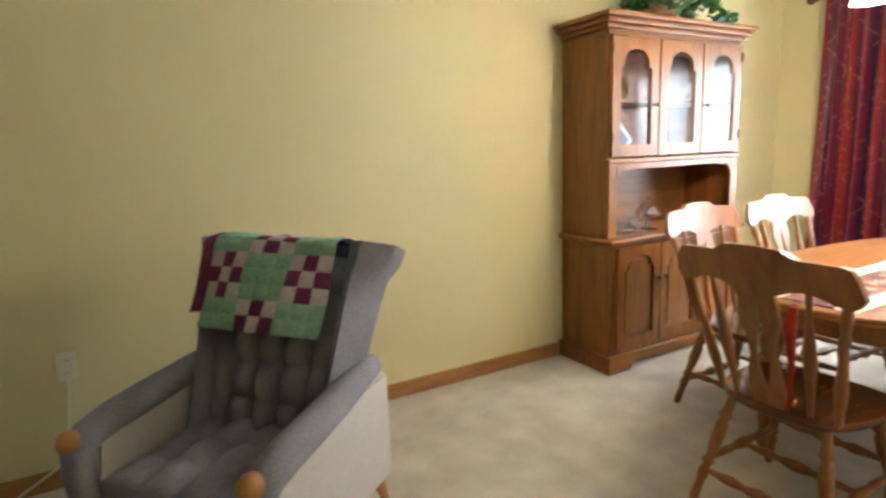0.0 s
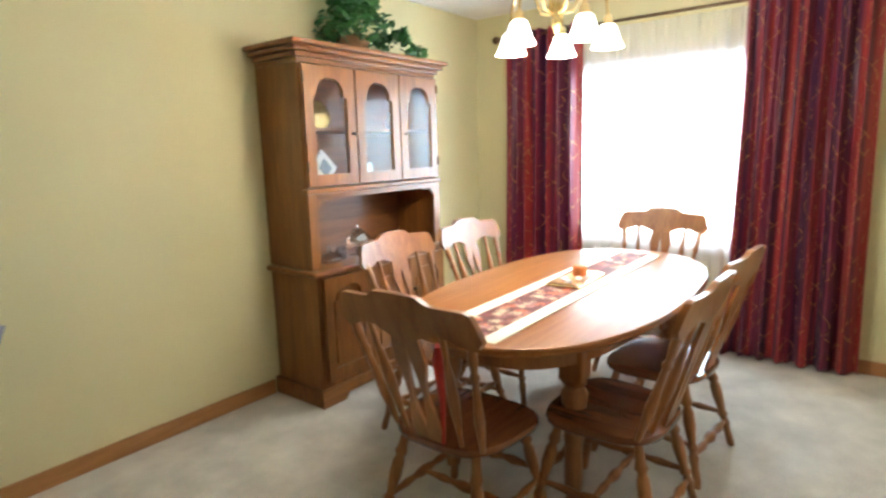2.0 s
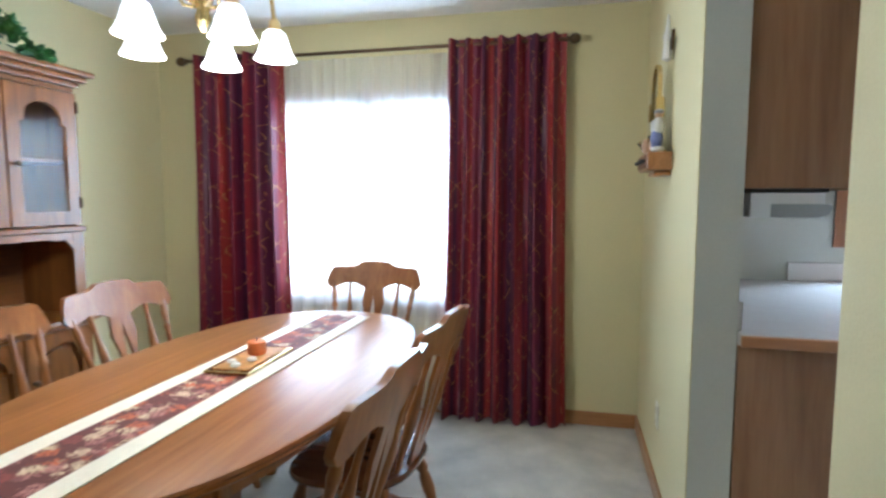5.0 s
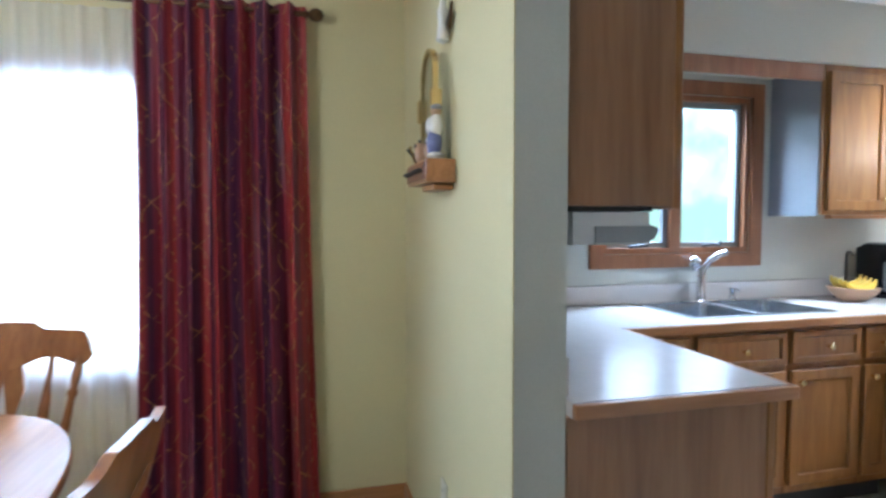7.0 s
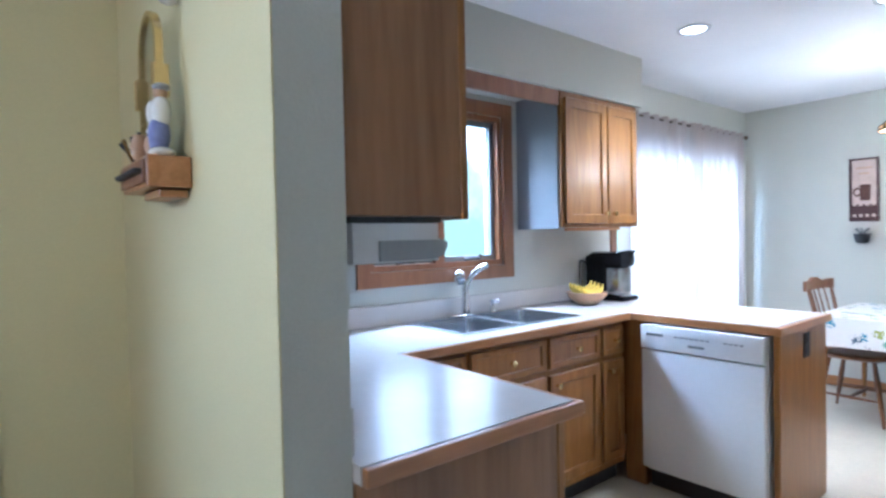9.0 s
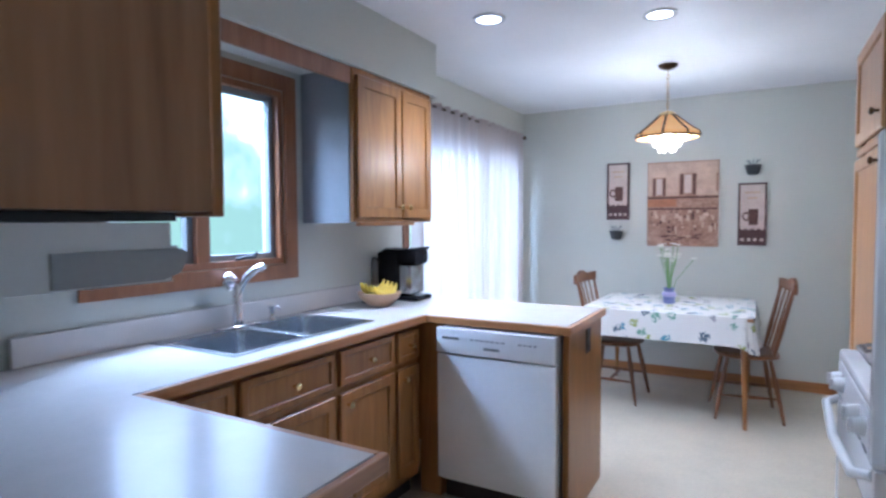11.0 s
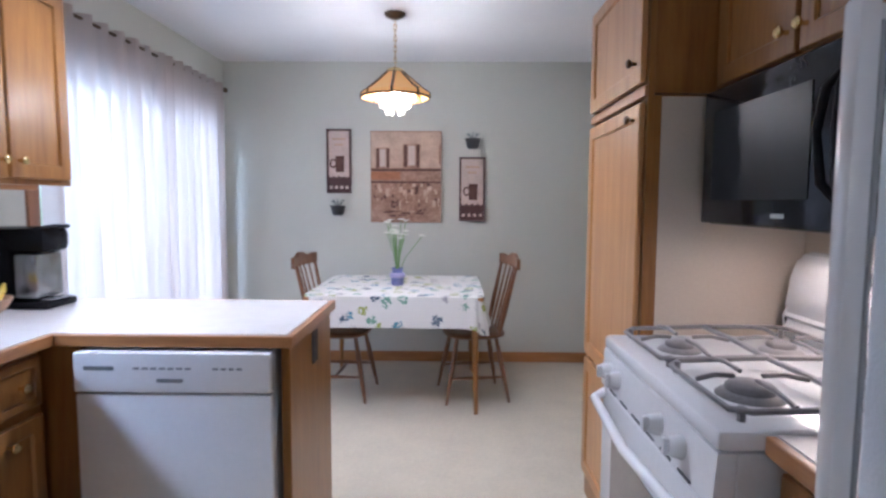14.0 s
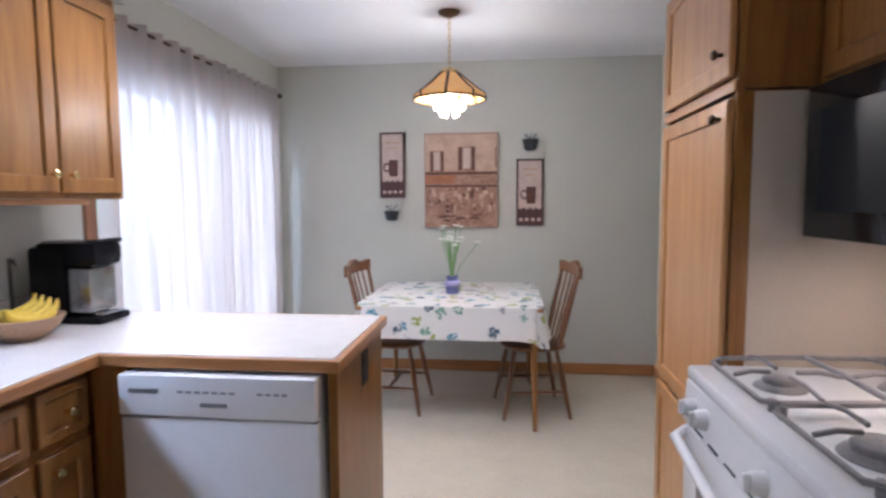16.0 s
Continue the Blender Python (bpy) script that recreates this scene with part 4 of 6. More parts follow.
for i in range(5):
    a = 2 * math.pi * i / 5 + 0.35
    ca, sa = math.cos(a), math.sin(a)
    pts = [(r * ca, r * sa, z) for r, z in ((0.025, -0.48), (0.07, -0.47), (0.10, -0.40), (0.15, -0.37), (0.195, -0.38), (0.215, -0.43), (0.222, -0.50))]
    arm = part("arm", tube(pts, 0.007, 8), BRASS, chand, smooth=50)
    part("socket", L([(0.012, 0.05), (0.02, 0.04), (0.022, 0)], 12, pose(0.222 * ca, 0.222 * sa, -0.54)), BRASS, arm, smooth=50)
    bm = L([(0.024, 0), (0.034, -0.008), (0.044, -0.036), (0.054, -0.066), (0.069, -0.094), (0.066, -0.094), (0.051, -0.064), (0.041, -0.036), (0.031, -0.012)], 20, pose(0.222 * ca, 0.222 * sa, -0.530))
    part("shade", bm, SHADE, arm, "lit frosted glass bell shade", 60).visible_shadow = False
    lamp("chandelier_bulb", "POINT", pose(CX + 0.222 * ca, CY + 0.222 * sa, H - 0.655), 7.0, WARM, 0.04)

# armchair with quilt
arm = thing("armchair", pose(1.40, 3.74, 0, 0, 0, 128), "grey blue velvet tufted armchair with wooden arm ends", "armchair")
bm = B(-0.30, 0.30, -0.32, 0.34, 0.16, 0.30, bevel=0.03)
part("base", bm, LITVEL, arm, smooth=40)


def tufted(nx, nz, w, h, puff, taper):
    """A buttoned pad in x and z that bulges to +y."""
    bm = bmesh.new()
    g = []
    for j in range(nz * 6 + 1):
        row = []
        for i in range(nx * 6 + 1):
            u, v = i / 6, j / 6
            k = abs(math.sin(math.pi * u)) ** 0.5 * (0.45 + 0.55 * abs(math.sin(math.pi * (v + 0.0))) ** 0.5)
            e = min(1, 4 * min(i, nx * 6 - i) / (nx * 6), 5 * min(j + 1, nz * 6 - j) / (nz * 6))
            s = 1 + taper * (j / (nz * 6))
            row.append(bm.verts.new(((u / nx - 0.5) * w * s, puff * k * (0.35 + 0.65 * e), v / nz * h)))
        g.append(row)
    for a, b in zip(g, g[1:]):
        for i in range(len(a) - 1):
            bm.faces.new((a[i], a[i + 1], b[i + 1], b[i]))
    r = bmesh.ops.extrude_face_region(bm, geom=bm.faces[:])
    for v in r["geom"]:
        if isinstance(v, bmesh.types.BMVert):
            v.co.y = -0.05
    return bm


part("seat", moved(tufted(4, 4, 0.54, 0.56, 0.05, 0.0), Matrix(((1, 0, 0, 0), (0, 0, 1, -0.20), (0, 1, 0, 0.37), (0, 0, 0, 1)))), VELVET, arm, "buttoned velvet seat", 70)
bk = pose(0, -0.03, 0.35, 20)
part("backrest", moved(tufted(5, 5, 0.50, 0.63, 0.06, 0.12), bk), VELVET, arm, "deep buttoned velvet back", 70)
bm = bmesh.new()
rows = []
for j in range(13):
    v = j / 12
    flare = 0.02 + 0.06 * v * v + (0.03 if v > 0.9 else 0)
    w = 0.255 + 0.045 * v
    z = v * 0.68
    rows.append([bm.verts.new(p) for p in ((-w - flare, -0.10, z), (-w - flare - 0.01, 0.0, z), (-w - flare * 0.3, 0.075, z), (-w + 0.02, 0.05, z), (-w + 0.03, -0.04, z), (w - 0.03, -0.04, z), (w - 0.02, 0.05, z), (w + flare * 0.3, 0.075, z), (w + flare + 0.01, 0.0, z), (w + flare, -0.10, z))])
for a, b in zip(rows, rows[1:]):
    for k in range(10):
        bm.faces.new((a[k], a[(k + 1) % 10], b[(k + 1) % 10], b[k]))
bm.faces.new(rows[0][::-1])
bm.faces.new(rows[-1])
part("back_shell", moved(bm, bk), VELVET, arm, "velvet back with flared wings", 50)
for sx in (-1, 1):
    bm = slab([(-0.28, 0.15), (0.345, 0.15), (0.35, 0.30), (0.335, 0.48), (0.10, 0.505), (-0.12, 0.53), (-0.28, 0.54)], -0.030, 0.030)
    bmesh.ops.bevel(bm, geom=bm.edges[:], offset=0.012, segments=2, affect="EDGES")
    a = part("side_panel", moved(bm, Matrix(((0, 1, 0, sx * 0.325), (1, 0, 0, 0), (0, 0, 1, 0), (0, 0, 0, 1)))), LITVEL, arm, "upholstered side in velvet paled as if lit", 50)
    run_ = [(-0.24, 0.575), (-0.14, 0.565), (0.0, 0.545), (0.14, 0.528), (0.26, 0.512), (0.335, 0.492), (0.372, 0.455), (0.378, 0.39), (0.368, 0.30), (0.36, 0.17)]
    part("arm_roll", tube([(sx * (0.315 + 0.02 * math.sin(3 * k / 9)), y, z) for k, (y, z) in enumerate(run_)], [0.040, 0.046, 0.050, 0.052, 0.052, 0.050, 0.047, 0.045, 0.045, 0.044], 14), VELVET, a, "rolled velvet arm", 60)
    part("arm_end", L([(0.012, -0.03), (0.034, -0.018), (0.037, 0), (0.03, 0.018), (0.010, 0.028)], 14, pose(sx * 0.332, 0.398, 0.500, -75)), TRIMW, a, "carved golden wooden arm end", 50)
    for sy in (-0.30, 0.30):
        part("leg", turned((sx * 0.29, sy * 1.08, 0), (sx * 0.26, sy * 0.93, 0.18), [(0, 0.016), (0.3, 0.022), (0.7, 0.028), (1, 0.03)]), TRIMW, arm, "short golden wooden leg", 50)

quilt = thing("quilt", arm.matrix_basis @ bk @ pose(0.0, 0, 0.675), "patchwork quilt in plum, mint and lilac over the armchair back", "quilt")
QS = 0.056


def drape(u, v):
    """Lies over the back: v runs down the front, below zero over the crest and down behind."""
    past = max(0.0, u - 4.5 * QS)
    if past:
        p = drape(4.5 * QS, v)
        return p + Vector((past, -past * 0.2 if v > -0.1 else 0, -past * 0.1))
    soft = 0.010 * math.sin(11 * u + 6 * v) + 0.006 * math.sin(23 * u - 14 * v + 1)
    if v >= 0:
        return Vector((u + 0.10 * v, 0.088 + soft + 0.02 * min(v, 0.1) * 5 * math.cos(5 * u), -0.02 - 0.97 * v))
    th = min(-v / 0.092, math.pi)
    over = max(0.0, -v - 0.092 * math.pi)
    return Vector((u, -0.012 + 0.100 * math.cos(th) + soft * 0.4, -0.02 + 0.042 * math.sin(th) + soft * 0.3 - over))


def patch(u0, u1, v0, v1, material, label=""):
    n = 4
    bm = bmesh.new()
    sides = []
    for lift in (0.0, 0.007):
        g = []
        for j in range(n + 1):
            row = []
            for i in range(n + 1):
                u, v = u0 + (u1 - u0) * i / n, v0 + (v1 - v0) * j / n
                edge = 0.4 if i in (0, n) or j in (0, n) else 1.0
                p = drape(u, v)
                d = drape(u + 0.01, v) - p
                e = drape(u, v + 0.01) - p
                row.append(bm.verts.new(p + e.cross(d).normalized() * -lift * edge))
            g.append(row)
        sides.append(g)
    for g in sides:
        for j in range(n):
            for i in range(n):
                bm.faces.new((g[j][i], g[j][i + 1], g[j + 1][i + 1], g[j + 1][i]))
    a, b = sides
    rim = [(0, i) for i in range(n)] + [(j, n) for j in range(n)] + [(n, n - i) for i in range(n)] + [(n - j, 0) for j in range(n)]
    for (j, i), (q, p) in zip(rim, rim[1:] + rim[:1]):
        bm.faces.new((a[j][i], a[q][p], b[q][p], b[j][i]))
    return part("patch", bm, material, quilt, label, 60)


CLOTHS = {"P": PURPLE, "M": MINT, "L": PALE}
rows_ = ("LPLMMMLPL", "MMMLPLMMM", "MMMPLPMMM", "MMMLPLMMM", "LPLMMMLPL", "PLPMMMPLP", "LPLMMMLPL", "MMMLPLMMM", "MMMPLPMMM")
for j, line in enumerate(rows_):
    v = (j - 3.4) * QS
    for i, k in enumerate(line):
        u = (i - 4.5) * QS
        patch(u, u + QS, v, v + QS, CLOTHS[k])
for j in range(len(rows_) - 1):
    v = (j - 3.4) * QS
    patch(4.5 * QS, 4.5 * QS + 0.07, v, v + QS, PURPLE)
for i in range(3):
    u = -5.6 * QS + i * 3.9 * QS
    patch(u, u + 3.9 * QS, -0.52, -3.4 * QS, PURPLE)


def outlet(x, y, z, rz, label, material=PLASTIC):
    o = thing("wall_outlet", pose(x, y, z, 0, 0, rz), label, "outlet")
    part("plate", B(-0.036, 0.036, -0.006, 0, -0.058, 0.058, bevel=0.002), material, o)
    for s in (-1, 1):
        k = part("socket", B(-0.016, 0.016, -0.009, -0.0062, s * 0.026 - 0.015, s * 0.026 + 0.015, bevel=0.001), material, o)
        for d in (-0.006, 0.006):
            part("slot", B(d - 0.0012, d + 0.0012, -0.0096, -0.0092, s * 0.026 - 0.004, s * 0.026 + 0.006), DARK, k)
    return o


outlet(0.83, YN, 0.50, 0, "ivory wall outlet with a plugged cable")
cab = part("power_cable", tube([(0.83, YN - 0.02, 0.47), (0.83, YN - 0.045, 0.40), (0.80, YN - 0.03, 0.22), (0.76, YN - 0.02, 0.10), (0.60, YN - 0.03, 0.012), (0.45, YN - 0.05, 0.012)], 0.005, 6), PLASTIC, smooth=60)
tagged(cab, "thin beige power cable from the outlet to the carpet", "cable")
outlet(4.82, PN, 0.37, 180, "ivory outlet low on the yellow partition")

# clock shelf on the partition
sh = thing("wall_shelf", pose(4.80, PN, 1.47), "small oak wall shelf with carved front on the yellow partition", "shelf")
part("shelf_box", B(-0.135, 0.16, 0.002, 0.10, 0, 0.075, bevel=0.004), OAKX, sh)
part("carved_front", B(-0.125, 0.15, 0.101, 0.107, 0.010, 0.065, bevel=0.002), INNER, sh, "carved dark front")
for i in range(7):
    part("peg", L([(0.006, 0), (0.008, 0.012), (0.004, 0.02)], 8, pose(-0.105 + i * 0.035, 0.107, 0.038, -90)), DARK, sh)
part("bracket", B(-0.11, 0.06, 0.004, 0.07, -0.022, -0.002, bevel=0.004), OAKX, sh)
dome = thing("brass_arch_ornament", pose(4.835, PN + 0.05, 1.547), "glazed brass arch ornament standing on the wall shelf", "ornament")
AW = 0.098
arc = [(AW * math.cos(math.pi * a / 14), 0.285 + AW * math.sin(math.pi * a / 14)) for a in range(15)]
outer = [(AW, 0.0)] + arc + [(-AW, 0.0)]
inner = [(x * 0.86, 0.014 if z == 0 else 0.285 + (z - 0.285) * 0.86) for x, z in outer]
part("arch", ring(outer, inner, -0.009, 0.009), BRASS, dome, "polished brass band", 50)
part("pane", slab(inner, -0.002, 0.002), CLEARG, dome, "clear glass pane")
part("foot", B(-0.11, 0.11, -0.03, 0.03, 0, 0.010, bevel=0.003), BRASS, dome)
for sx in (-1, 1):
    part("collar", B(sx * AW - 0.011, sx * AW + 0.011, -0.019, 0.019, 0.15, 0.23, bevel=0.003), BRASS, dome)


def lump(bm, c, r, mi, seg=12):
    """An egg-shaped lump of a porcelain group."""
    vs = bmesh.ops.create_uvsphere(bm, u_segments=seg, v_segments=8, radius=1, matrix=Matrix.LocRotScale(c, None, r))["verts"]
    for fc in {fc for v in vs for fc in v.link_faces}:
        fc.material_index = mi


bm = bmesh.new()
for c, r, mi in (((0, 0, 0.012), (0.040, 0.030, 0.014), 0), ((0.0, 0.004, 0.055), (0.028, 0.026, 0.045), 1), ((0.012, 0.012, 0.045), (0.014, 0.014, 0.040), 1), ((-0.004, 0, 0.108), (0.026, 0.024, 0.040), 0),
                 ((0.018, 0.016, 0.108), (0.012, 0.013, 0.030), 0), ((-0.002, 0.0, 0.155), (0.017, 0.017, 0.018), 2), ((-0.004, -0.002, 0.168), (0.021, 0.021, 0.011), 3), ((0.044, 0.012, 0.032), (0.018, 0.018, 0.030), 2), ((0.042, 0.012, 0.066), (0.012, 0.012, 0.013), 0)):
    lump(bm, c, r, mi)
fg = part("porcelain_figurine", bm, [PORC, BLUEP, BOWLW, SATIN], smooth=60)
fg.matrix_basis = pose(4.722, PN + 0.055, 1.546)
tagged(fg, "white and blue porcelain figurine on the wall shelf", "figurine")
fb = part("small_vase", L([(0.014, 0), (0.018, 0.008), (0.022, 0.035), (0.014, 0.055), (0.017, 0.06)], 14), BOWLW, smooth=60)
fb.matrix_basis = pose(4.80, PN + 0.088, 1.547)
tagged(fb, "small tan vase on the wall shelf", "vase")
fw = thing("dried_flower", pose(4.89, PN + 0.085, 1.547), "small dried flower sprig on the wall shelf", "ornament")
for i in range(9):
    a = i * 0.7
    part("sprig", tube([(0, 0, 0), (0.015 * math.cos(a), 0.015 * math.sin(a), 0.03), (0.035 * math.cos(a), 0.03 * math.sin(a), 0.04 + 0.006 * i)], [0.003, 0.003, 0.006], 5), BRASS if i % 2 else DARK, fw)
hang = thing("hanging_ornament", pose(4.73, PN, 1.99), "brass and white winged wall hanging", "ornament")
part("hanging_body", L([(0.004, -0.07), (0.022, -0.06), (0.016, 0.0), (0.020, 0.03), (0.012, 0.05), (0.004, 0.12)], 12, pose(0, 0.028, 0)), PORC, hang, smooth=50)
for s in (-1, 1):
    part("wing", slab([(0.008 * s, 0.0), (0.06 * s, 0.045), (0.055 * s, 0.0), (0.03 * s, -0.03)], 0.01, 0.02), BRONZE, hang)

# ---- kitchen ----
CT = 0.91


def base_unit(name, m, w, h0, h1, depth, label, fronts, group="kitchen base cabinets"):
    """A base cabinet; m has x along its front from the lower corner and y outwards. fronts: (x, z, w, h, kind)."""
    c = thing(name, Matrix.Translation(m.translation), label, "cabinet", group)
    part("body", moved(B(0, w, -depth, 0, h0, h1), m), DOOROAK, c, world_space=True)
    for x, z, fw, fh, kind in fronts:
        panel_door(c, kind, m @ pose(x, 0.001, z), fw, fh, DOOROAK, (fw / 2, fh / 2) if kind == "drawer" else (0.04, fh - 0.05), BRASS, 0.05 if kind == "door" else 0.03)
    return c


# worktop around the sink
top = thing("worktop", pose(5.0, 0.2, CT - 0.04), "pale laminate worktop in a U with oak edging", "worktop", kind="")
SX0, SX1, SY0, SY1, SM = 5.07, 5.46, -0.63, 0.13, -0.25
Z0, Z1 = CT - 0.038, CT
XF = 4.955
for a in ((4.150, 5.558, 0.570, PS - 0.002), (XF, SX0, -0.945, 0.570), (SX1, 5.558, -0.945, 0.570), (SX0, SX1, SY1, 0.570), (SX0, SX1, -0.945, SY0), (SX0, SX1, SM - 0.012, SM + 0.012), (4.222, 5.558, -1.553, -0.945)):
    part("laminate", B(*a, Z0, Z1), LAMINATE, top, "pale speckled laminate", world_space=True)
for a in ((4.128, 4.149, 0.549, PS - 0.002), (4.1495, XF - 0.001, 0.549, 0.569), (XF - 0.02, XF - 0.001, -0.944, 0.5485), (4.20, XF - 0.021, -0.944, -0.924), (4.20, 4.2215, -1.573, -0.945), (4.222, 5.558, -1.574, -1.554)):
    part("edging", B(*a, Z0, Z1 - 0.001, bevel=0.004), OAKY if a[3] - a[2] > a[1] - a[0] else OAKX, top, "oak edge strip", world_space=True)
bs = part("backsplash", B(5.538, 5.557, -1.55, 0.60, CT + 0.001, CT + 0.10, bevel=0.004), LAMINATE, top, world_space=True)
part("backsplash", B(4.20, 5.537, PS - 0.021, PS - 0.003, CT + 0.001, CT + 0.10, bevel=0.004), LAMINATE, top, world_space=True)

# cabinets: north run ends in a panel facing the opening
c = base_unit("base_cabinet", frame_of((4.22, 0.60, 0), (1, 0, 0), (0, -1, 0)), 0.72, 0.10, 0.87, 0.58, "oak base cabinet with an end panel by the opening",
              [(0.02, 0.16, 0.33, 0.68, "door"), (0.37, 0.16, 0.33, 0.68, "door")])
part("end_panel", B(4.172, 4.2185, 0.61, PS - 0.004, 0.0, 0.871), OAKDK, c, "brown oak end panel", world_space=True)
part("corner_post", B(4.168, 4.2185, 0.585, 0.609, 0.0, 0.871, bevel=0.003), OAKZ, c, "oak corner strip", world_space=True)
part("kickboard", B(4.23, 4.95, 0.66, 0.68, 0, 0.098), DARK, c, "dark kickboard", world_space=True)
XC = 4.985
yy = 0.56
for w, fr in ((0.35, [("drawer", 1)]), (0.50, [("drawer", 1)]), (0.42, [("drawer", 1)]), (0.215, [("drawer", 1)])):
    fl = [(0.015, 0.70, w - 0.03, 0.15, "drawer"), (0.015, 0.14, w - 0.03, 0.53, "door")]
    c = base_unit("base_cabinet", frame_of((XC, yy, 0), (0, -1, 0), (-1, 0, 0)), w - 0.002, 0.10, 0.70 if -0.7 < yy - w / 2 < 0.2 else 0.87, 0.55, "oak base cabinet with drawer and framed door under the sink run", fl)
    part("face_frame", moved(ring(rect(0, w - 0.002, 0.10, 0.871), rect(0.03, w - 0.032, 0.13, 0.84), -0.019, -0.0005), frame_of((XC, yy, 0), (0, -1, 0), (-1, 0, 0))), DOOROAK, c, world_space=True)
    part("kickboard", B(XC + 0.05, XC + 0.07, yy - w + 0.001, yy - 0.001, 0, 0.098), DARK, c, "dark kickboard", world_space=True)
    yy -= w
c = base_unit("corner_filler", frame_of((4.862, -0.94, 0), (1, 0, 0), (0, 1, 0)), 0.118, 0.0, 0.87, 0.5, "dark oak filler strip beside the dishwasher", [])
# peninsula end
pe = thing("peninsula_panel", pose(4.235, -1.25, 0), "oak end panel of the dishwasher peninsula", "panel")
part("end_panel", B(4.218, 4.238, -1.54, -0.985, 0, 0.871), OAKZ, pe, world_space=True)
part("front_post", B(4.216, 4.245, -0.983, -0.955, 0, 0.871, bevel=0.003), OAKZ, pe, world_space=True)
part("back_panel", B(4.24, 5.55, -1.545, -1.53, 0, 0.871), OAKZ, pe, world_space=True)
o = outlet(4.218, -1.27, 0.79, -90, "black outlet on the oak peninsula end", DARK)

# dishwasher
dwm = frame_of((4.858, -0.93, 0), (-1, 0, 0), (0, 1, 0))
dish = thing("dishwasher", pose(4.555, -1.2, 0), "white built in dishwasher with a dark kickplate", "dishwasher")
part("tub", moved(B(0.01, 0.595, -0.55, -0.002, 0.10, 0.86), dwm), WHITE, dish, world_space=True)
part("door", moved(B(0.004, 0.601, 0, 0.035, 0.12, 0.735, bevel=0.006), dwm), WHITE, dish, "white enamel door", 40, world_space=True)
cp = part("control_panel", moved(B(0.004, 0.601, 0, 0.045, 0.742, 0.865, bevel=0.008), dwm), WHITE, dish, "white control panel", 40, world_space=True)
part("vent", moved(B(0.04, 0.13, 0.0455, 0.047, 0.812, 0.824), dwm), GREYP, cp, "grey vent slots", world_space=True)
for i in range(7):
    part("button", moved(B(0.19 + i * 0.026, 0.208 + i * 0.026, 0.0455, 0.047, 0.815, 0.822), dwm), SATIN, cp, world_space=True)
for i in range(4):
    part("button", moved(B(0.43 + i * 0.024, 0.446 + i * 0.024, 0.0455, 0.047, 0.815, 0.822), dwm), SATIN, cp, world_space=True)
part("latch", moved(B(0.26, 0.34, 0.0455, 0.050, 0.776, 0.788, bevel=0.002), dwm), GREYP, cp, world_space=True)
part("kickplate", moved(B(0.01, 0.595, -0.06, -0.04, 0.0, 0.10), dwm), DARK, dish, "dark kickplate", world_space=True)

# sink
sink = thing("sink", pose(5.26, SM, CT), "double bowl stainless steel sink set in the worktop", "sink")
part("rim", moved(ring([(SX0 - 0.022, SY0 - 0.022), (SX1 + 0.06, SY0 - 0.022), (SX1 + 0.06, SY1 + 0.022), (SX0 - 0.022, SY1 + 0.022)],
                       [(SX0 + 0.004, SY0 + 0.004), (SX1 - 0.004, SY0 + 0.004), (SX1 - 0.004, SY1 - 0.004), (SX0 + 0.004, SY1 - 0.004)], CT + 0.0005, CT + 0.006),
                  Matrix(((1, 0, 0, 0), (0, 0, 1, 0), (0, 1, 0, 0), (0, 0, 0, 1)))), STEEL, sink, world_space=True)
part("divider", B(SX0, SX1, SM - 0.02, SM + 0.02, CT + 0.0005, CT + 0.0055, bevel=0.002), STEEL, sink, world_space=True)
for y0, y1 in ((SY0 + 0.002, SM - 0.014), (SM + 0.014, SY1 - 0.002)):
    bm = bmesh.new()
    rings = []
    cx, cy = (SX0 + SX1) / 2, (y0 + y1) / 2
    for k, z in ((1.0, CT), (0.97, CT - 0.06), (0.93, CT - 0.14), (0.82, CT - 0.165), (0.15, CT - 0.17)):
        rings.append([bm.verts.new((cx + a * k, cy + b * k, z)) for a, b in oval((SX1 - SX0) / 2 - 0.002, (y1 - y0) / 2, 0.28, 32)])
    for a, b in zip(rings, rings[1:]):
        for i in range(32):
            bm.faces.new((a[i], a[(i + 1) % 32], b[(i + 1) % 32], b[i]))
    bm.faces.new(rings[-1])
    bw = part("bowl", bm, STEEL, sink, "brushed steel bowl", 50, world_space=True)
    part("drain", L([(0.04, 0), (0.045, 0.003), (0.03, 0.004), (0.02, 0.001)], 18, pose(cx, cy, CT - 0.1695)), CHROME, bw, smooth=50, world_space=True)
fx, fy = 5.488, -0.24
fau = thing("faucet", pose(fx, fy, CT + 0.006), "chrome single lever kitchen faucet behind the sink", "faucet")
part("base", B(-0.028, 0.028, -0.11, 0.11, 0, 0.010, bevel=0.004), CHROME, fau, smooth=50)
part("body", L([(0.026, 0.010), (0.024, 0.06), (0.020, 0.10), (0.022, 0.15), (0.018, 0.19)], 16), CHROME, fau, smooth=50)
part("spout", tube([(0, 0.004, 0.13), (-0.008, -0.008, 0.175), (-0.026, -0.028, 0.215), (-0.052, -0.055, 0.247), (-0.075, -0.080, 0.262), (-0.086, -0.092, 0.260)], [0.020, 0.018, 0.017, 0.016, 0.017, 0.012], 12), CHROME, fau, smooth=60)
part("lever", L([(0.010, 0.165), (0.018, 0.18), (0.031, 0.196), (0.035, 0.215), (0.028, 0.234), (0.006, 0.243)], 16, pose(0.004, 0.038, 0)), CHROME, fau, "round chrome handle", 60)
sp = thing("soap_dispenser", pose(5.49, -0.44, CT + 0.006), "short chrome soap dispenser beside the faucet", "soap dispenser")
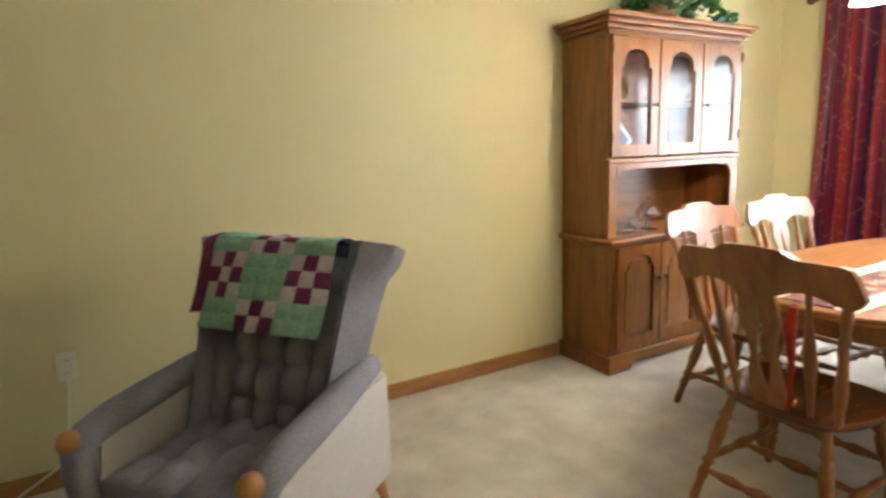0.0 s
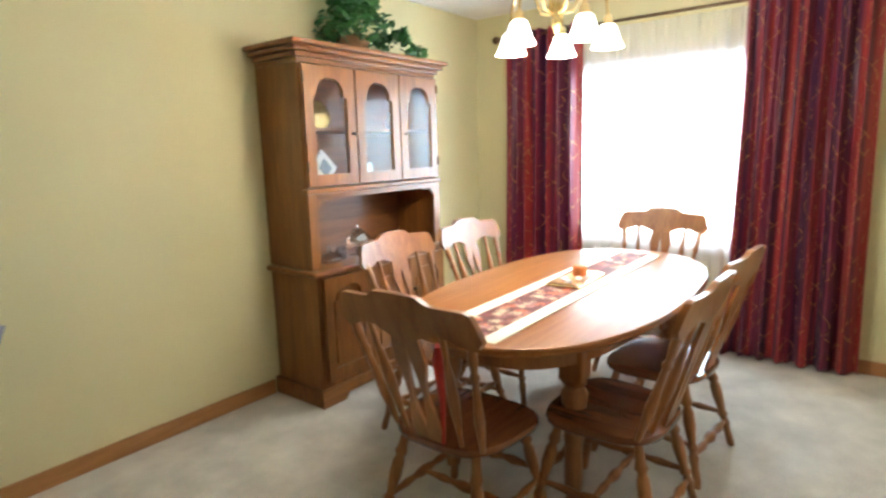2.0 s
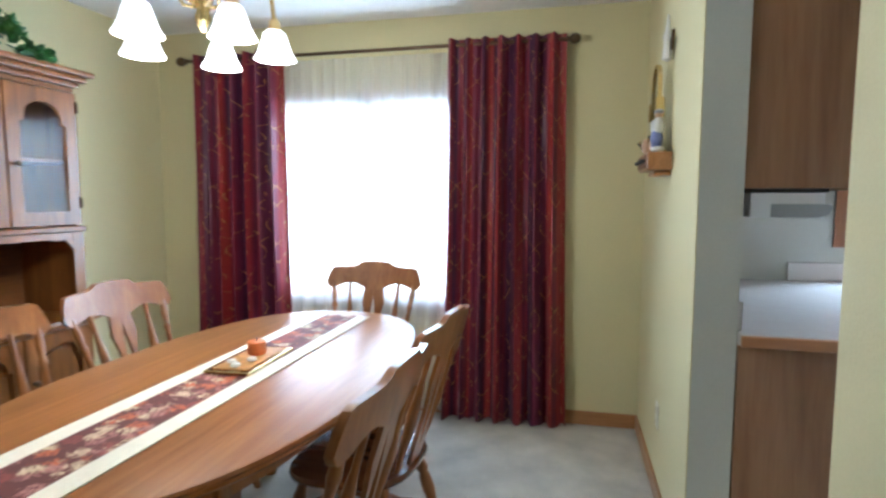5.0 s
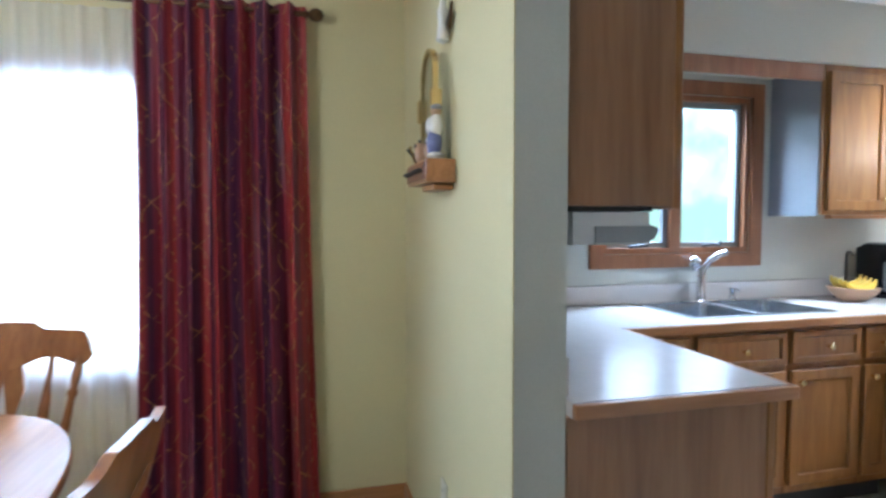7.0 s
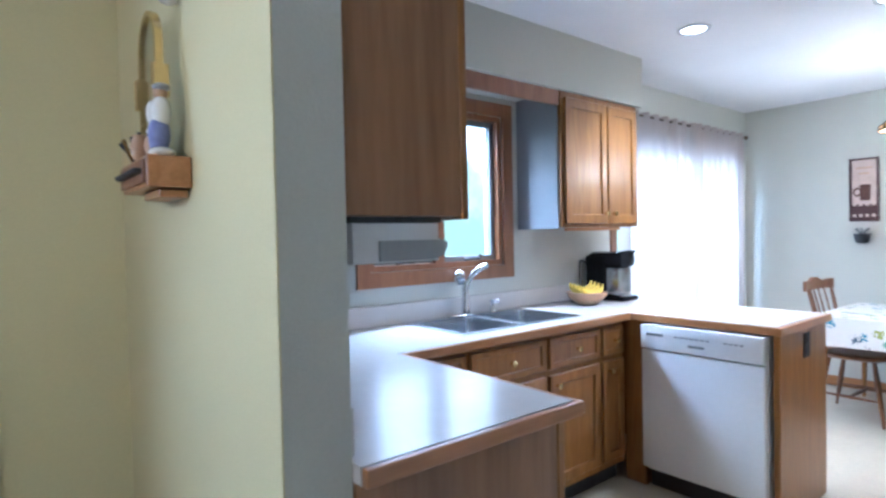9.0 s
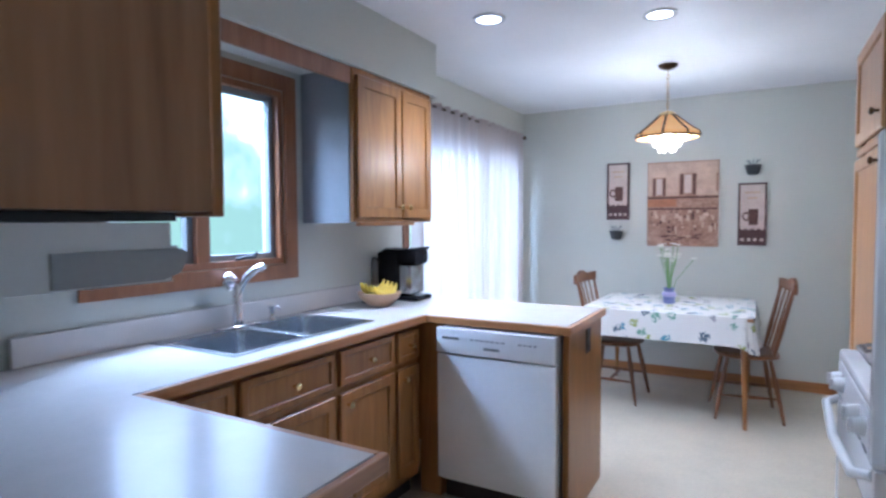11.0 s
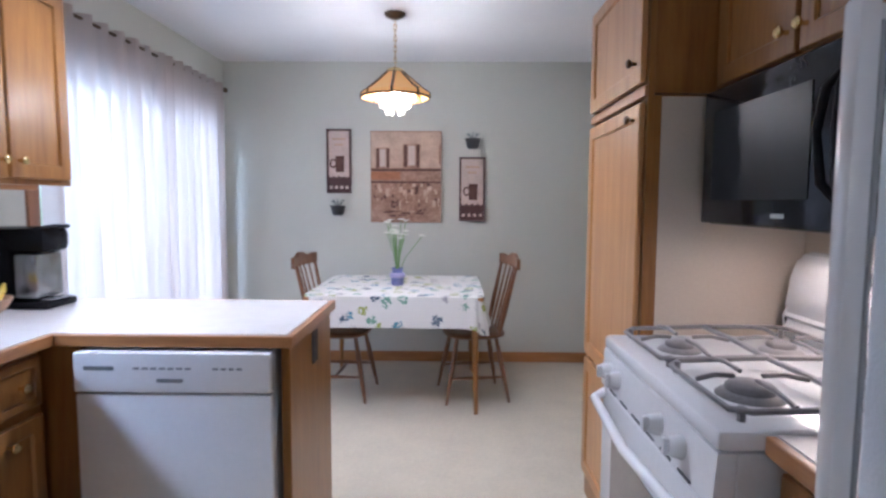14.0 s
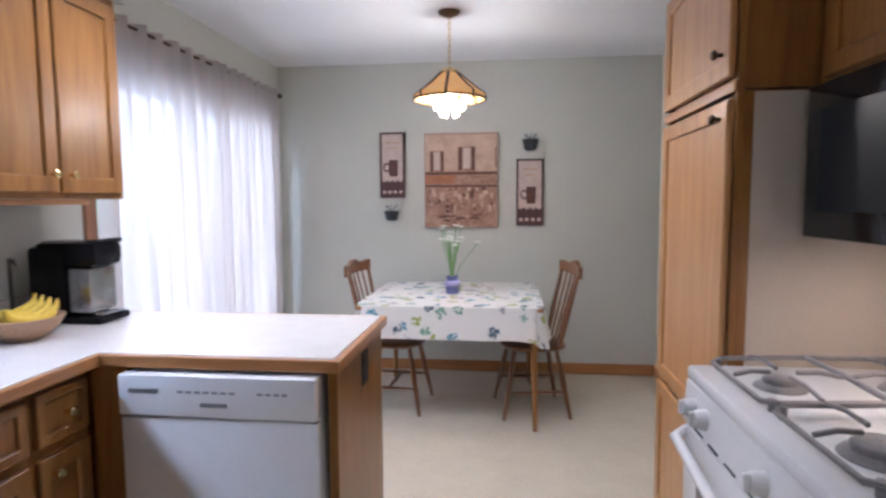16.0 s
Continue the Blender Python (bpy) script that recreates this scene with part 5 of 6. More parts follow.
part("pump", L([(0.02, 0), (0.018, 0.012), (0.012, 0.02), (0.012, 0.05), (0.018, 0.055), (0.018, 0.066), (0.006, 0.07)], 14), CHROME, sp, smooth=50)
part("nozzle", tube([(0, 0, 0.062), (-0.04, 0, 0.062), (-0.05, 0, 0.055)], 0.006, 8), CHROME, sp, smooth=50)

# wall cabinets
ca = thing("wall_cabinet", pose(4.6, PS - 0.15, 1.37), "brown oak wall cabinet on the partition", "cabinet", "kitchen wall cabinets")
part("body", B(PX + 0.012, 5.20, 0.905, PS - 0.002, 1.385, 2.129), OAKDK, ca, "brown oak end and underside", world_space=True)
part("face_frame", B(PX + 0.008, 5.20, 0.885, 0.904, 1.378, 2.129, bevel=0.003), OAKZ, ca, world_space=True)
for i in range(2):
    panel_door(ca, "door", frame_of((PX + 0.03 + i * 0.50, 0.884, 1.395), (1, 0, 0), (0, -1, 0)), 0.48, 0.715, OAKZ, (0.44 if not i else 0.04, 0.05), BRASS)
ap = thing("under_cabinet_radio", pose(4.4, 1.05, 1.36), "grey and white appliance hung under the wall cabinet", "appliance")
bm = B(PX + 0.03, 4.60, 0.925, PS - 0.03, 1.288, 1.370)
bmesh.ops.bevel(bm, geom=[e for e in bm.edges if all(v.co.y < 0.94 for v in e.verts)], offset=0.034, segments=5, affect="EDGES")
part("casing", bm, WHITE, ap, "white rounded casing", 50, world_space=True)
nose = [(0.938, 1.318), (0.950, 1.300), (0.975, 1.291), (1.115, 1.291), (1.115, 1.334), (0.950, 1.334), (0.938, 1.328)]
part("end_cap", moved(slab(nose, 0, 0.006), Matrix(((0, 1, 0, PX + 0.023), (1, 0, 0, 0), (0, 0, 1, 0), (0, 0, 0, 1)))), GREYL, ap, "grey end cap", world_space=True)
part("mounting_strip", B(PX + 0.03, 4.62, 0.95, 1.18, 1.3715, 1.3835), DARK, ap, "dark mounting strip", world_space=True)

cb = thing("wall_cabinet", pose(5.40, -1.1, 1.38), "oak wall cabinet with two framed doors beside the window", "cabinet", "kitchen wall cabinets")
part("body", B(5.25, 5.557, -1.475, -0.735, 1.385, 2.129), OAKDK, cb, world_space=True)
part("face_frame", moved(ring(rect(0, 0.74, 1.375, 2.129), rect(0.03, 0.71, 1.41, 2.09), 0, 0.018), frame_of((5.249, -0.735, 0), (0, -1, 0), (-1, 0, 0))), OAKZ, cb, world_space=True)
# thin grey sheet: the window's sheen on this side is put into its colour
part("side_panel", B(5.25, 5.557, -0.734, -0.728, 1.37, 2.129), SATIN, cb, "side panel coloured grey for the window's sheen", world_space=True)
part("bottom_rail", B(5.235, 5.27, -1.30, -0.80, 1.355, 1.374, bevel=0.003), OAKY, cb, world_space=True)
panel_door(cb, "door", frame_of((5.231, -0.755, 1.395), (0, -1, 0), (-1, 0, 0)), 0.385, 0.70, OAKZ, (0.35, 0.06), BRASS)
panel_door(cb, "door", frame_of((5.231, -1.15, 1.395), (0, -1, 0), (-1, 0, 0)), 0.305, 0.70, OAKZ, (0.035, 0.06), BRASS)
vb = thing("valance_board", pose(5.24, -0.1, 2.06), "oak valance board above the sink window", "valance")
part("board", B(5.232, 5.25, -0.727, 0.883, 2.045, 2.129, bevel=0.003), WINW, vb, world_space=True)

# counter things
cm = thing("coffee_maker", pose(5.37, -1.385, CT), "black pod coffee maker on the worktop corner", "coffee maker")
part("base", B(-0.15, 0.13, -0.085, 0.085, 0, 0.03, bevel=0.01), BLACK, cm, smooth=40)
part("body", B(-0.01, 0.14, -0.085, 0.085, 0.03, 0.29, bevel=0.02), BLACK, cm, smooth=40)
part("brew_head", B(-0.14, 0.12, -0.08, 0.08, 0.21, 0.31, bevel=0.03), BLACK, cm, smooth=40)
part("handle", tube([(-0.10, -0.07, 0.30), (-0.15, -0.04, 0.31), (-0.15, 0.04, 0.31), (-0.10, 0.07, 0.30)], 0.01, 8), BLACK, cm, smooth=50)
part("water_tank", B(-0.06, 0.11, -0.135, -0.088, 0.03, 0.25, bevel=0.012), STEEL, cm, "silver water tank", 40)
part("silver_column", B(-0.105, -0.012, -0.07, 0.07, 0.04, 0.208, bevel=0.008), STEEL, cm, "brushed silver column under the brew head", 40)
part("drip_tray", B(-0.145, -0.108, -0.06, 0.06, 0.031, 0.038, bevel=0.002), STEEL, cm, "silver drip tray")
bo = part("fruit_bowl", L([(0.05, 0), (0.06, 0.004), (0.105, 0.04), (0.125, 0.075), (0.118, 0.077), (0.09, 0.04), (0.03, 0.012)], 24), BOWLW, smooth=50)
bo.matrix_basis = pose(5.33, -1.08, CT)
tagged(bo, "pale wooden fruit bowl with bananas", "bowl")
for i in range(4):
    k = (i - 1.5) * 0.028
    ps = [(5.33 + k, -1.08 + 0.105 * math.cos(a), CT + 0.118 - 0.06 * math.sin(a) + 0.006 * i) for a in [math.pi * j / 8 for j in range(9)]]
    b = part("banana", tube(ps, [0.006, 0.012, 0.017, 0.019, 0.02, 0.019, 0.017, 0.011, 0.005], 8), YELLOWF, smooth=60)
    tagged(b, "ripe yellow banana in the wooden bowl", "banana", "bananas in the bowl")
jar = thing("hanger_stand", pose(5.44, -1.16, CT), "thin black metal banana stand behind the bowl", "stand")
part("post", tube([(0, 0, 0), (0, 0, 0.22), (-0.03, 0.03, 0.26), (-0.09, 0.08, 0.262), (-0.11, 0.09, 0.25)], 0.006, 8), DARK, jar, smooth=50)
part("foot", L([(0.06, 0), (0.06, 0.008), (0.01, 0.012)], 18), DARK, jar, smooth=50)

# patio curtain
rod2 = thing("curtain_rod", pose(5.47, -2.65, 2.175), "dark rod over the patio door curtain", "curtain rod")
part("pole", tube([(0, -0.98, 0), (0, 0.95, 0)], 0.009, 8), BRONZE, rod2, smooth=50)
part("finial", L([(0.01, 0), (0.02, 0.012), (0.018, 0.03), (0.004, 0.04)], 12, aim((0, -0.98, 0), (0, -2, 0))), BRONZE, rod2, smooth=50)
part("bracket", tube([(0, -0.94, 0), (0.088, -0.94, 0)], 0.007), BRONZE, rod2)
curtain("sheer_curtain", -3.58, -2.70, 0.03, 2.20, 5.465, 7, 0.042, NOOKV, "pale sheer curtain panel over the bright patio door", 0.02, 21)
curtain("sheer_curtain", -2.76, -1.66, 0.03, 2.20, 5.47, 8, 0.042, NOOKV, "pale sheer curtain panel beside the worktop", 0.0, 22)

# pantry and west run
pan = thing("pantry_cabinet", pose(2.84, -1.4, 0), "tall pale oak pantry cabinet with two doors", "cabinet")
PF, PY0, PY1 = 3.10, -1.74, -1.06
part("lower_body", B(XK + 0.002, PF - 0.02, PY0, PY1 - 0.008, 0.0, 1.66), PANTRYW, pan, world_space=True)
part("side_panel", B(XK + 0.002, PF - 0.045, PY1 - 0.007, PY1 - 0.001, 0.0, 1.655), CREAM, pan, "beige side panel beside the stove", world_space=True)
part("corner_stile", B(PF - 0.044, PF - 0.018, PY1 - 0.007, PY1 + 0.001, 0.0, 1.66, bevel=0.002), OAKZ, pan, world_space=True)
part("upper_body", B(XK + 0.002, PF - 0.02, PY0, PY1, 1.665, 2.129), OAKZ, pan, "golden oak upper box", world_space=True)
part("face_frame", moved(ring(rect(0, PY1 - PY0, 0.0, 2.129), rect(0.03, PY1 - PY0 - 0.03, 0.10, 2.09), 0, 0.019), frame_of((PF - 0.0195, PY1 - 0.0005, 0), (0, -1, 0), (1, 0, 0))), OAKZ, pan, world_space=True)
part("moulding", B(PF, PF + 0.012, PY0, PY1 + 0.004, 1.655, 1.69, bevel=0.004), OAKY, pan, world_space=True)
W = PY1 - PY0 - 0.03
panel_door(pan, "upper_door", frame_of((PF + 0.001, PY1 - 0.015, 1.70), (0, -1, 0), (1, 0, 0)), W, 0.41, PANTRYW, (0.05, 0.07), BRONZE)
panel_door(pan, "tall_door", frame_of((PF + 0.001, PY1 - 0.015, 0.66), (0, -1, 0), (1, 0, 0)), W, 0.98, PANTRYW, (0.05, 0.93), BRONZE)
panel_door(pan, "lower_door", frame_of((PF + 0.001, PY1 - 0.015, 0.12), (0, -1, 0), (1, 0, 0)), W, 0.52, PANTRYW, None)

hc = thing("wall_cabinet", pose(2.73, -0.6, 1.67), "golden oak cabinet above the microwave", "cabinet", "kitchen wall cabinets")
part("body", B(XK + 0.002, 2.89, PY1 + 0.003, 0.09, 1.665, 2.129), OAKZ, hc, world_space=True)
for i in range(2):
    panel_door(hc, "door", frame_of((2.891, PY1 + 0.05 + 0.005 + i * 0.40 + 0.385, 1.675), (0, -1, 0), (1, 0, 0)), 0.385, 0.43, OAKZ, (0.03 if not i else 0.355, 0.055), BRASS)
panel_door(hc, "door", frame_of((2.891, 0.085, 1.675), (0, -1, 0), (1, 0, 0)), 0.28, 0.43, OAKZ, None)

SYA, SYB = -0.985, -0.233
mw = thing("microwave", pose(2.75, (SYA + SYB) / 2, 1.25), "black over the range microwave with curved handle", "microwave")
MF = 2.945
part("casing", B(XK + 0.003, MF - 0.03, SYA - 0.02, SYB + 0.01, 1.258, 1.655, bevel=0.004), BLACK, mw, world_space=True)
d = part("door", B(MF - 0.029, MF, SYA - 0.02, SYB - 0.09, 1.262, 1.652, bevel=0.006), BLACK, mw, "glossy black door", 40, world_space=True)
part("window", B(MF + 0.0005, MF + 0.003, SYA + 0.05, SYB - 0.25, 1.33, 1.585), MWGLASS, d, world_space=True)
part("nameplate", B(MF + 0.0005, MF + 0.002, -0.62, -0.565, 1.285, 1.296), CHROME, d, "plain silver mark", world_space=True)
hy = SYB - 0.135
for k in (-1, 1):
    part("handle", tube([(MF, hy, 1.60), (MF + 0.035, hy + k * 0.022, 1.55), (MF + 0.045, hy + k * 0.030, 1.46), (MF + 0.035, hy + k * 0.022, 1.36), (MF, hy, 1.31)], 0.010, 8), BLACK, d, "curved black handle", 60, world_space=True)
cpn = part("control_panel", B(MF - 0.029, MF, SYB - 0.088, SYB + 0.01, 1.262, 1.652, bevel=0.005), BLACK, mw, smooth=40, world_space=True)
part("display", B(MF + 0.0005, MF + 0.002, SYB - 0.075, SYB - 0.02, 1.575, 1.595), BLUELED, cpn, "blue lit display", world_space=True)
for j in range(4):
    for i in range(3):
        part("key", B(MF + 0.0005, MF + 0.0015, SYB - 0.078 + i * 0.028, SYB - 0.062 + i * 0.028, 1.34 + j * 0.05, 1.36 + j * 0.05), GREYP, cpn, world_space=True)

# stove
st = thing("gas_stove", pose(2.9, (SYA + SYB) / 2, 0), "white gas stove with grey grates and oven window", "stove")
SF = 3.23
part("body", B(XK + 0.03, SF - 0.03, SYA, SYB, 0.03, 0.87, bevel=0.004), WHITE, st, world_space=True)
ck = part("cooktop", B(XK + 0.03, SF + 0.006, SYA, SYB, 0.872, 0.912, bevel=0.012), WHITE, st, "white enamel cooktop", 40, world_space=True)
prof = [(SF - 0.03, 0.76), (SF + 0.012, 0.76), (SF + 0.004, 0.87), (SF - 0.03, 0.87)]
pn = part("knob_panel", moved(slab(prof, SYA + 0.002, SYB - 0.002), Matrix.Identity(4)), WHITE, st, "sloping white knob panel", world_space=True)
for y in (SYA + 0.08, SYA + 0.165, SYB - 0.27, SYB - 0.15):
    k = part("knob", L([(0.026, 0), (0.025, 0.010), (0.021, 0.026), (0.018, 0.03)], 18, pose(SF + 0.008, y, 0.818, 0, 86)), WHITE, st, "white control knob", 40, world_space=True)
    part("grip", B(SF + 0.036, SF + 0.048, y - 0.006, y + 0.006, 0.80, 0.837, bevel=0.003), WHITE, k, world_space=True)
for i in range(6):
    y = SYA + 0.10 + i * 0.10
    part("vent_slot", B(SF + 0.011, SF + 0.0135, y, y + 0.06, 0.766, 0.772), DARK, pn, world_space=True)
dr = part("oven_door", B(SF - 0.029, SF + 0.008, SYA + 0.004, SYB - 0.004, 0.25, 0.752, bevel=0.006), WHITE, st, "white oven door", 40, world_space=True)
part("oven_window", B(SF + 0.0085, SF + 0.011, SYA + 0.12, SYB - 0.12, 0.36, 0.63, bevel=0.001), mat("taupe oven glass", (0.22, 0.20, 0.18), 0.1, vary=0.1, bump=0), dr, "taupe glass window", world_space=True)
hpts = [(SF + 0.008, SYA + 0.02, 0.735), (SF + 0.045, SYA + 0.05, 0.725), (SF + 0.055, (SYA + SYB) / 2, 0.708), (SF + 0.045, SYB - 0.05, 0.725), (SF + 0.008, SYB - 0.02, 0.735)]
part("oven_handle", tube(hpts, 0.014, 10), WHITE, dr, "curved white handle", 60, world_space=True)
part("drawer", B(SF - 0.029, SF + 0.006, SYA + 0.004, SYB - 0.004, 0.05, 0.24, bevel=0.006), WHITE, st, smooth=40, world_space=True)
bgp = [(XK + 0.03, 0.914), (2.70, 0.914), (2.675, 0.98), (2.69, 1.00), (2.675, 1.11), (2.655, 1.16), (2.62, 1.175), (XK + 0.03, 1.175)]
bg = slab(bgp, SYA, SYB)
bmesh.ops.bevel(bg, geom=bg.edges[:], offset=0.012, segments=2, affect="EDGES")
g = part("backguard", bg, WHITE, st, "white rounded backguard", 50, world_space=True)
dsp = part("clock_display", L([(0.027, 0), (0.025, 0.004)], 24, pose(2.678, -0.65, 1.132, 0, 80) @ Matrix.Diagonal((0.65, 1, 1, 1))), BLACK, g, "oval black clock display", world_space=True)
for i in range(3):
    part("digit", B(2.684, 2.6855, -0.666 + i * 0.011, -0.659 + i * 0.011, 1.127, 1.138), GREENLED, dsp, "green lit digit", world_space=True)
part("mark", B(2.689, 2.6905, -0.66, -0.61, 1.018, 1.024), GREYP, g, "plain grey mark", world_space=True)
for bx in (2.80, 3.08):
    for by in (SYA + 0.19, SYB - 0.19):
        r = 0.05 if bx > 3 and by > -0.6 else 0.038
        b = part("burner", L([(r + 0.02, 0), (r + 0.012, 0.008), (r, 0.012), (r, 0.022), (r - 0.006, 0.028), (0.004, 0.029)], 20, pose(bx, by, 0.913)), GRATE, st, "grey burner cap", 50, world_space=True)
for y0, y1 in ((SYA + 0.03, (SYA + SYB) / 2 - 0.004), ((SYA + SYB) / 2 + 0.004, SYB - 0.03)):
    gr = bmesh.new()
    x0, x1, z = 2.70, 3.19, 0.945
    cy, cx = (y0 + y1) / 2, (x0 + x1) / 2
    loop = [(x0, y0 + 0.03, z), (x0 + 0.03, y0, z), (cx, y0, z), (x1 - 0.03, y0, z - 0.008), (x1, y0 + 0.03, z - 0.012), (x1, cy, z - 0.012), (x1, y1 - 0.03, z - 0.012), (x1 - 0.03, y1, z - 0.008), (cx, y1, z), (x0 + 0.03, y1, z), (x0, y1 - 0.03, z), (x0, cy, z), (x0, y0 + 0.03, z)]
    tube(loop, 0.0065, 6, gr)
    tube([(cx, y0, z), (cx, cy, z + 0.004), (cx, y1, z)], 0.007, 6, gr)
    for bx in (2.80, 3.08):
        for dx, dy in ((1, 0), (-1, 0), (0, 1), (0, -1)):
            a = (bx + dx * 0.03, cy + dy * 0.035, z + 0.008)
            e = (min(max(bx + dx * 0.13, x0), x1), cy + dy * (y1 - y0) / 2, z)
            tube([e, ((a[0] + e[0]) / 2, (a[1] + e[1]) / 2, z + 0.010), a], 0.0055, 6, gr)
    for px in (x0 + 0.02, x1 - 0.02):
        for py in (y0 + 0.02, y1 - 0.02):
            tube([(px, py, z - 0.004), (px, py, 0.9125)], 0.008, 6, gr)
    part("grate", gr, GRATE, st, "grey cast iron grate", 50, world_space=True)

# counter between stove and fridge
c = base_unit("base_cabinet", frame_of((3.115, 0.095, 0), (0, -1, 0), (1, 0, 0)), 0.32, 0.10, 0.87, 0.52, "narrow oak base cabinet between stove and fridge", [(0.015, 0.70, 0.29, 0.15, "drawer"), (0.015, 0.14, 0.29, 0.53, "door")])
w2 = thing("worktop", pose(2.9, -0.06, CT - 0.04), "short pale laminate worktop between stove and fridge", "worktop")
part("laminate", B(XK + 0.003, 3.135, -0.228, 0.094, Z0, CT), LAMINATE, w2, world_space=True)
part("edging", B(3.136, 3.156, -0.228, 0.094, Z0, CT - 0.001, bevel=0.004), OAKY, w2, "oak edge strip", world_space=True)
part("backsplash", B(XK + 0.003, XK + 0.02, -0.228, 0.094, CT + 0.001, CT + 0.10), LAMINATE, w2, world_space=True)
flat("wall_tile_west", B(XK + 0.0005, XK + 0.0045, PY1 + 0.003, 0.094, 0.912, 1.66), CREAM, "beige painted wall behind the stove", "wall")

# fridge
fr = thing("refrigerator", pose(2.9, 0.52, 0), "white pebbled refrigerator with long curved handle", "refrigerator")
FX = 3.24
part("cabinet", B(XK + 0.03, FX - 0.055, 0.105, 0.93, 0.02, 1.74, bevel=0.01), FRIDGE, fr, smooth=40, world_space=True)
dl = part("door", B(FX - 0.054, FX, 0.105, 0.60, 0.06, 1.735, bevel=0.012), FRIDGE, fr, "white door", 40, world_space=True)
dr2 = part("door", B(FX - 0.054, FX, 0.608, 0.93, 0.06, 1.735, bevel=0.012), FRIDGE, fr, "white door", 40, world_space=True)
hd = part("handle", B(FX + 0.036, FX + 0.062, 0.125, 0.155, 0.905, 1.535, bevel=0.008), WHITE, dl, "long flat white handle", 40, world_space=True)
part("grip_strip", B(FX + 0.0285, FX + 0.0355, 0.129, 0.151, 0.93, 1.51, bevel=0.002), GREYL, hd, "grey inner grip strip", world_space=True)
for z in (0.915, 1.50):
    part("standoff", B(FX + 0.001, FX + 0.0355, 0.128, 0.152, z, z + 0.028, bevel=0.006), WHITE, hd, smooth=40, world_space=True)
part("grille", B(FX - 0.08, FX - 0.058, 0.11, 0.925, 0.0, 0.055), GREYP, fr, "grey foot grille", world_space=True)

# ---- breakfast nook ----
NX, NY = 4.07, -3.15
nt = thing("breakfast_table", pose(NX, NY, 0), "small oak breakfast table under a floral cloth", "table")
part("tabletop", B(-0.555, 0.555, -0.505, 0.505, 0.715, 0.738, bevel=0.006), OAKX, nt)
for sx in (-1, 1):
    for sy in (-1, 1):
        part("leg", turned((sx * 0.515, sy * 0.475, 0), (sx * 0.50, sy * 0.46, 0.715), [(0, 0.014), (0.5, 0.020), (0.9, 0.026), (1, 0.026)]), OAKZ, nt, smooth=50)
cloth = thing("tablecloth", pose(NX, NY, 0.739), "white cotton tablecloth with blue and green flowers", "tablecloth")
bm = bmesh.new()
ed = [[], [], []]
n = 96
for i in range(n):
    t = 2 * math.pi * i / n
    c, s = math.cos(t), math.sin(t)
    a, b = 0.563 * math.copysign(abs(c) ** 0.12, c), 0.513 * math.copysign(abs(s) ** 0.12, s)
    corner = (abs(c * s) * 2) ** 3
    w = 0.010 * math.sin(11 * t) + 0.016 * math.sin(23 * t) * corner
    for k, (gx, z) in enumerate(((0.0, 0.004), (0.012 + w * 0.5, -0.09), (0.026 + w, -0.185 - 0.05 * corner))):
        ed[k].append(bm.verts.new((a + gx * c * 1.3, b + gx * s * 1.3, z)))
for p, q in zip(ed, ed[1:]):
    for i in range(n):
        bm.faces.new((p[i], p[(i + 1) % n], q[(i + 1) % n], q[i]))
bm.faces.new(ed[0])
part("cloth", bm, FLORAL, cloth, smooth=60)


def spindle_chair(m):
    """A Windsor style chair that faces +y."""
    c = thing("spindle_chair", m, "brown wooden spindle back chair at the breakfast table", "chair", "chairs at the breakfast table")
    bm = bmesh.new()
    rr = [[bm.verts.new((x * k, y * k, z)) for x, y in oval(0.21, 0.205, 0.65, 28)] for k, z in ((0.90, 0.425), (1, 0.437), (1, 0.452), (0.95, 0.458), (0.5, 0.452))]
    for a, b in zip(rr, rr[1:]):
        for i in range(28):
            bm.faces.new((a[i], a[(i + 1) % 28], b[(i + 1) % 28], b[i]))
    bm.faces.new(rr[0][::-1])
    bm.faces.new(rr[-1])
    part("seat", bm, NOOKW, c, smooth=50)
    lg = {}
    for sx in (-1, 1):
        for sy in (-1, 1):
            a, b = Vector((sx * 0.20, sy * 0.21, 0)), Vector((sx * 0.13, sy * 0.13, 0.435))
            lg[sx, sy] = a.lerp(b, 0.38)
            part("leg", turned(a, b, [(0, 0.010), (0.3, 0.015), (0.6, 0.018), (0.85, 0.014), (1, 0.013)], 10), NOOKW, c, smooth=50)
    for sx in (-1, 1):
        part("stretcher", turned(lg[sx, -1], lg[sx, 1], [(0, 0.007), (0.5, 0.013), (1, 0.007)], 8), NOOKW, c, smooth=50)
    part("stretcher", turned(lg[-1, -1].lerp(lg[-1, 1], 0.5), lg[1, -1].lerp(lg[1, 1], 0.5), [(0, 0.007), (0.5, 0.013), (1, 0.007)], 8), NOOKW, c, smooth=50)
    for i in range(6):
        u = -1 + 2 * i / 5
        r = 0.012 if abs(u) > 0.9 else 0.0065
        part("spindle", turned((u * 0.165, -0.165 + 0.02 * abs(u), 0.45), (u * 0.195, -0.275 + 0.03 * u * u, 0.90), [(0, r), (0.35, r * 1.35), (1, r * 0.9)], 8), NOOKW, c, smooth=50)
    part("crest_rail", bent(20, -0.235, 0.235, lambda s: 0.945 + 0.02 * math.sin(math.pi * s) + 0.012 * math.cos(4 * math.pi * s), lambda s: 0.885, lambda s, z: -0.285 + 0.035 * (2 * s - 1) ** 2, 0.024), NOOKW, c, smooth=40)
    return c


sc = spindle_chair(pose(3.565, -3.05, 0, 0, 0, -81))
copy_thing(sc, pose(4.47, -3.05, 0, 0, 0, 86))

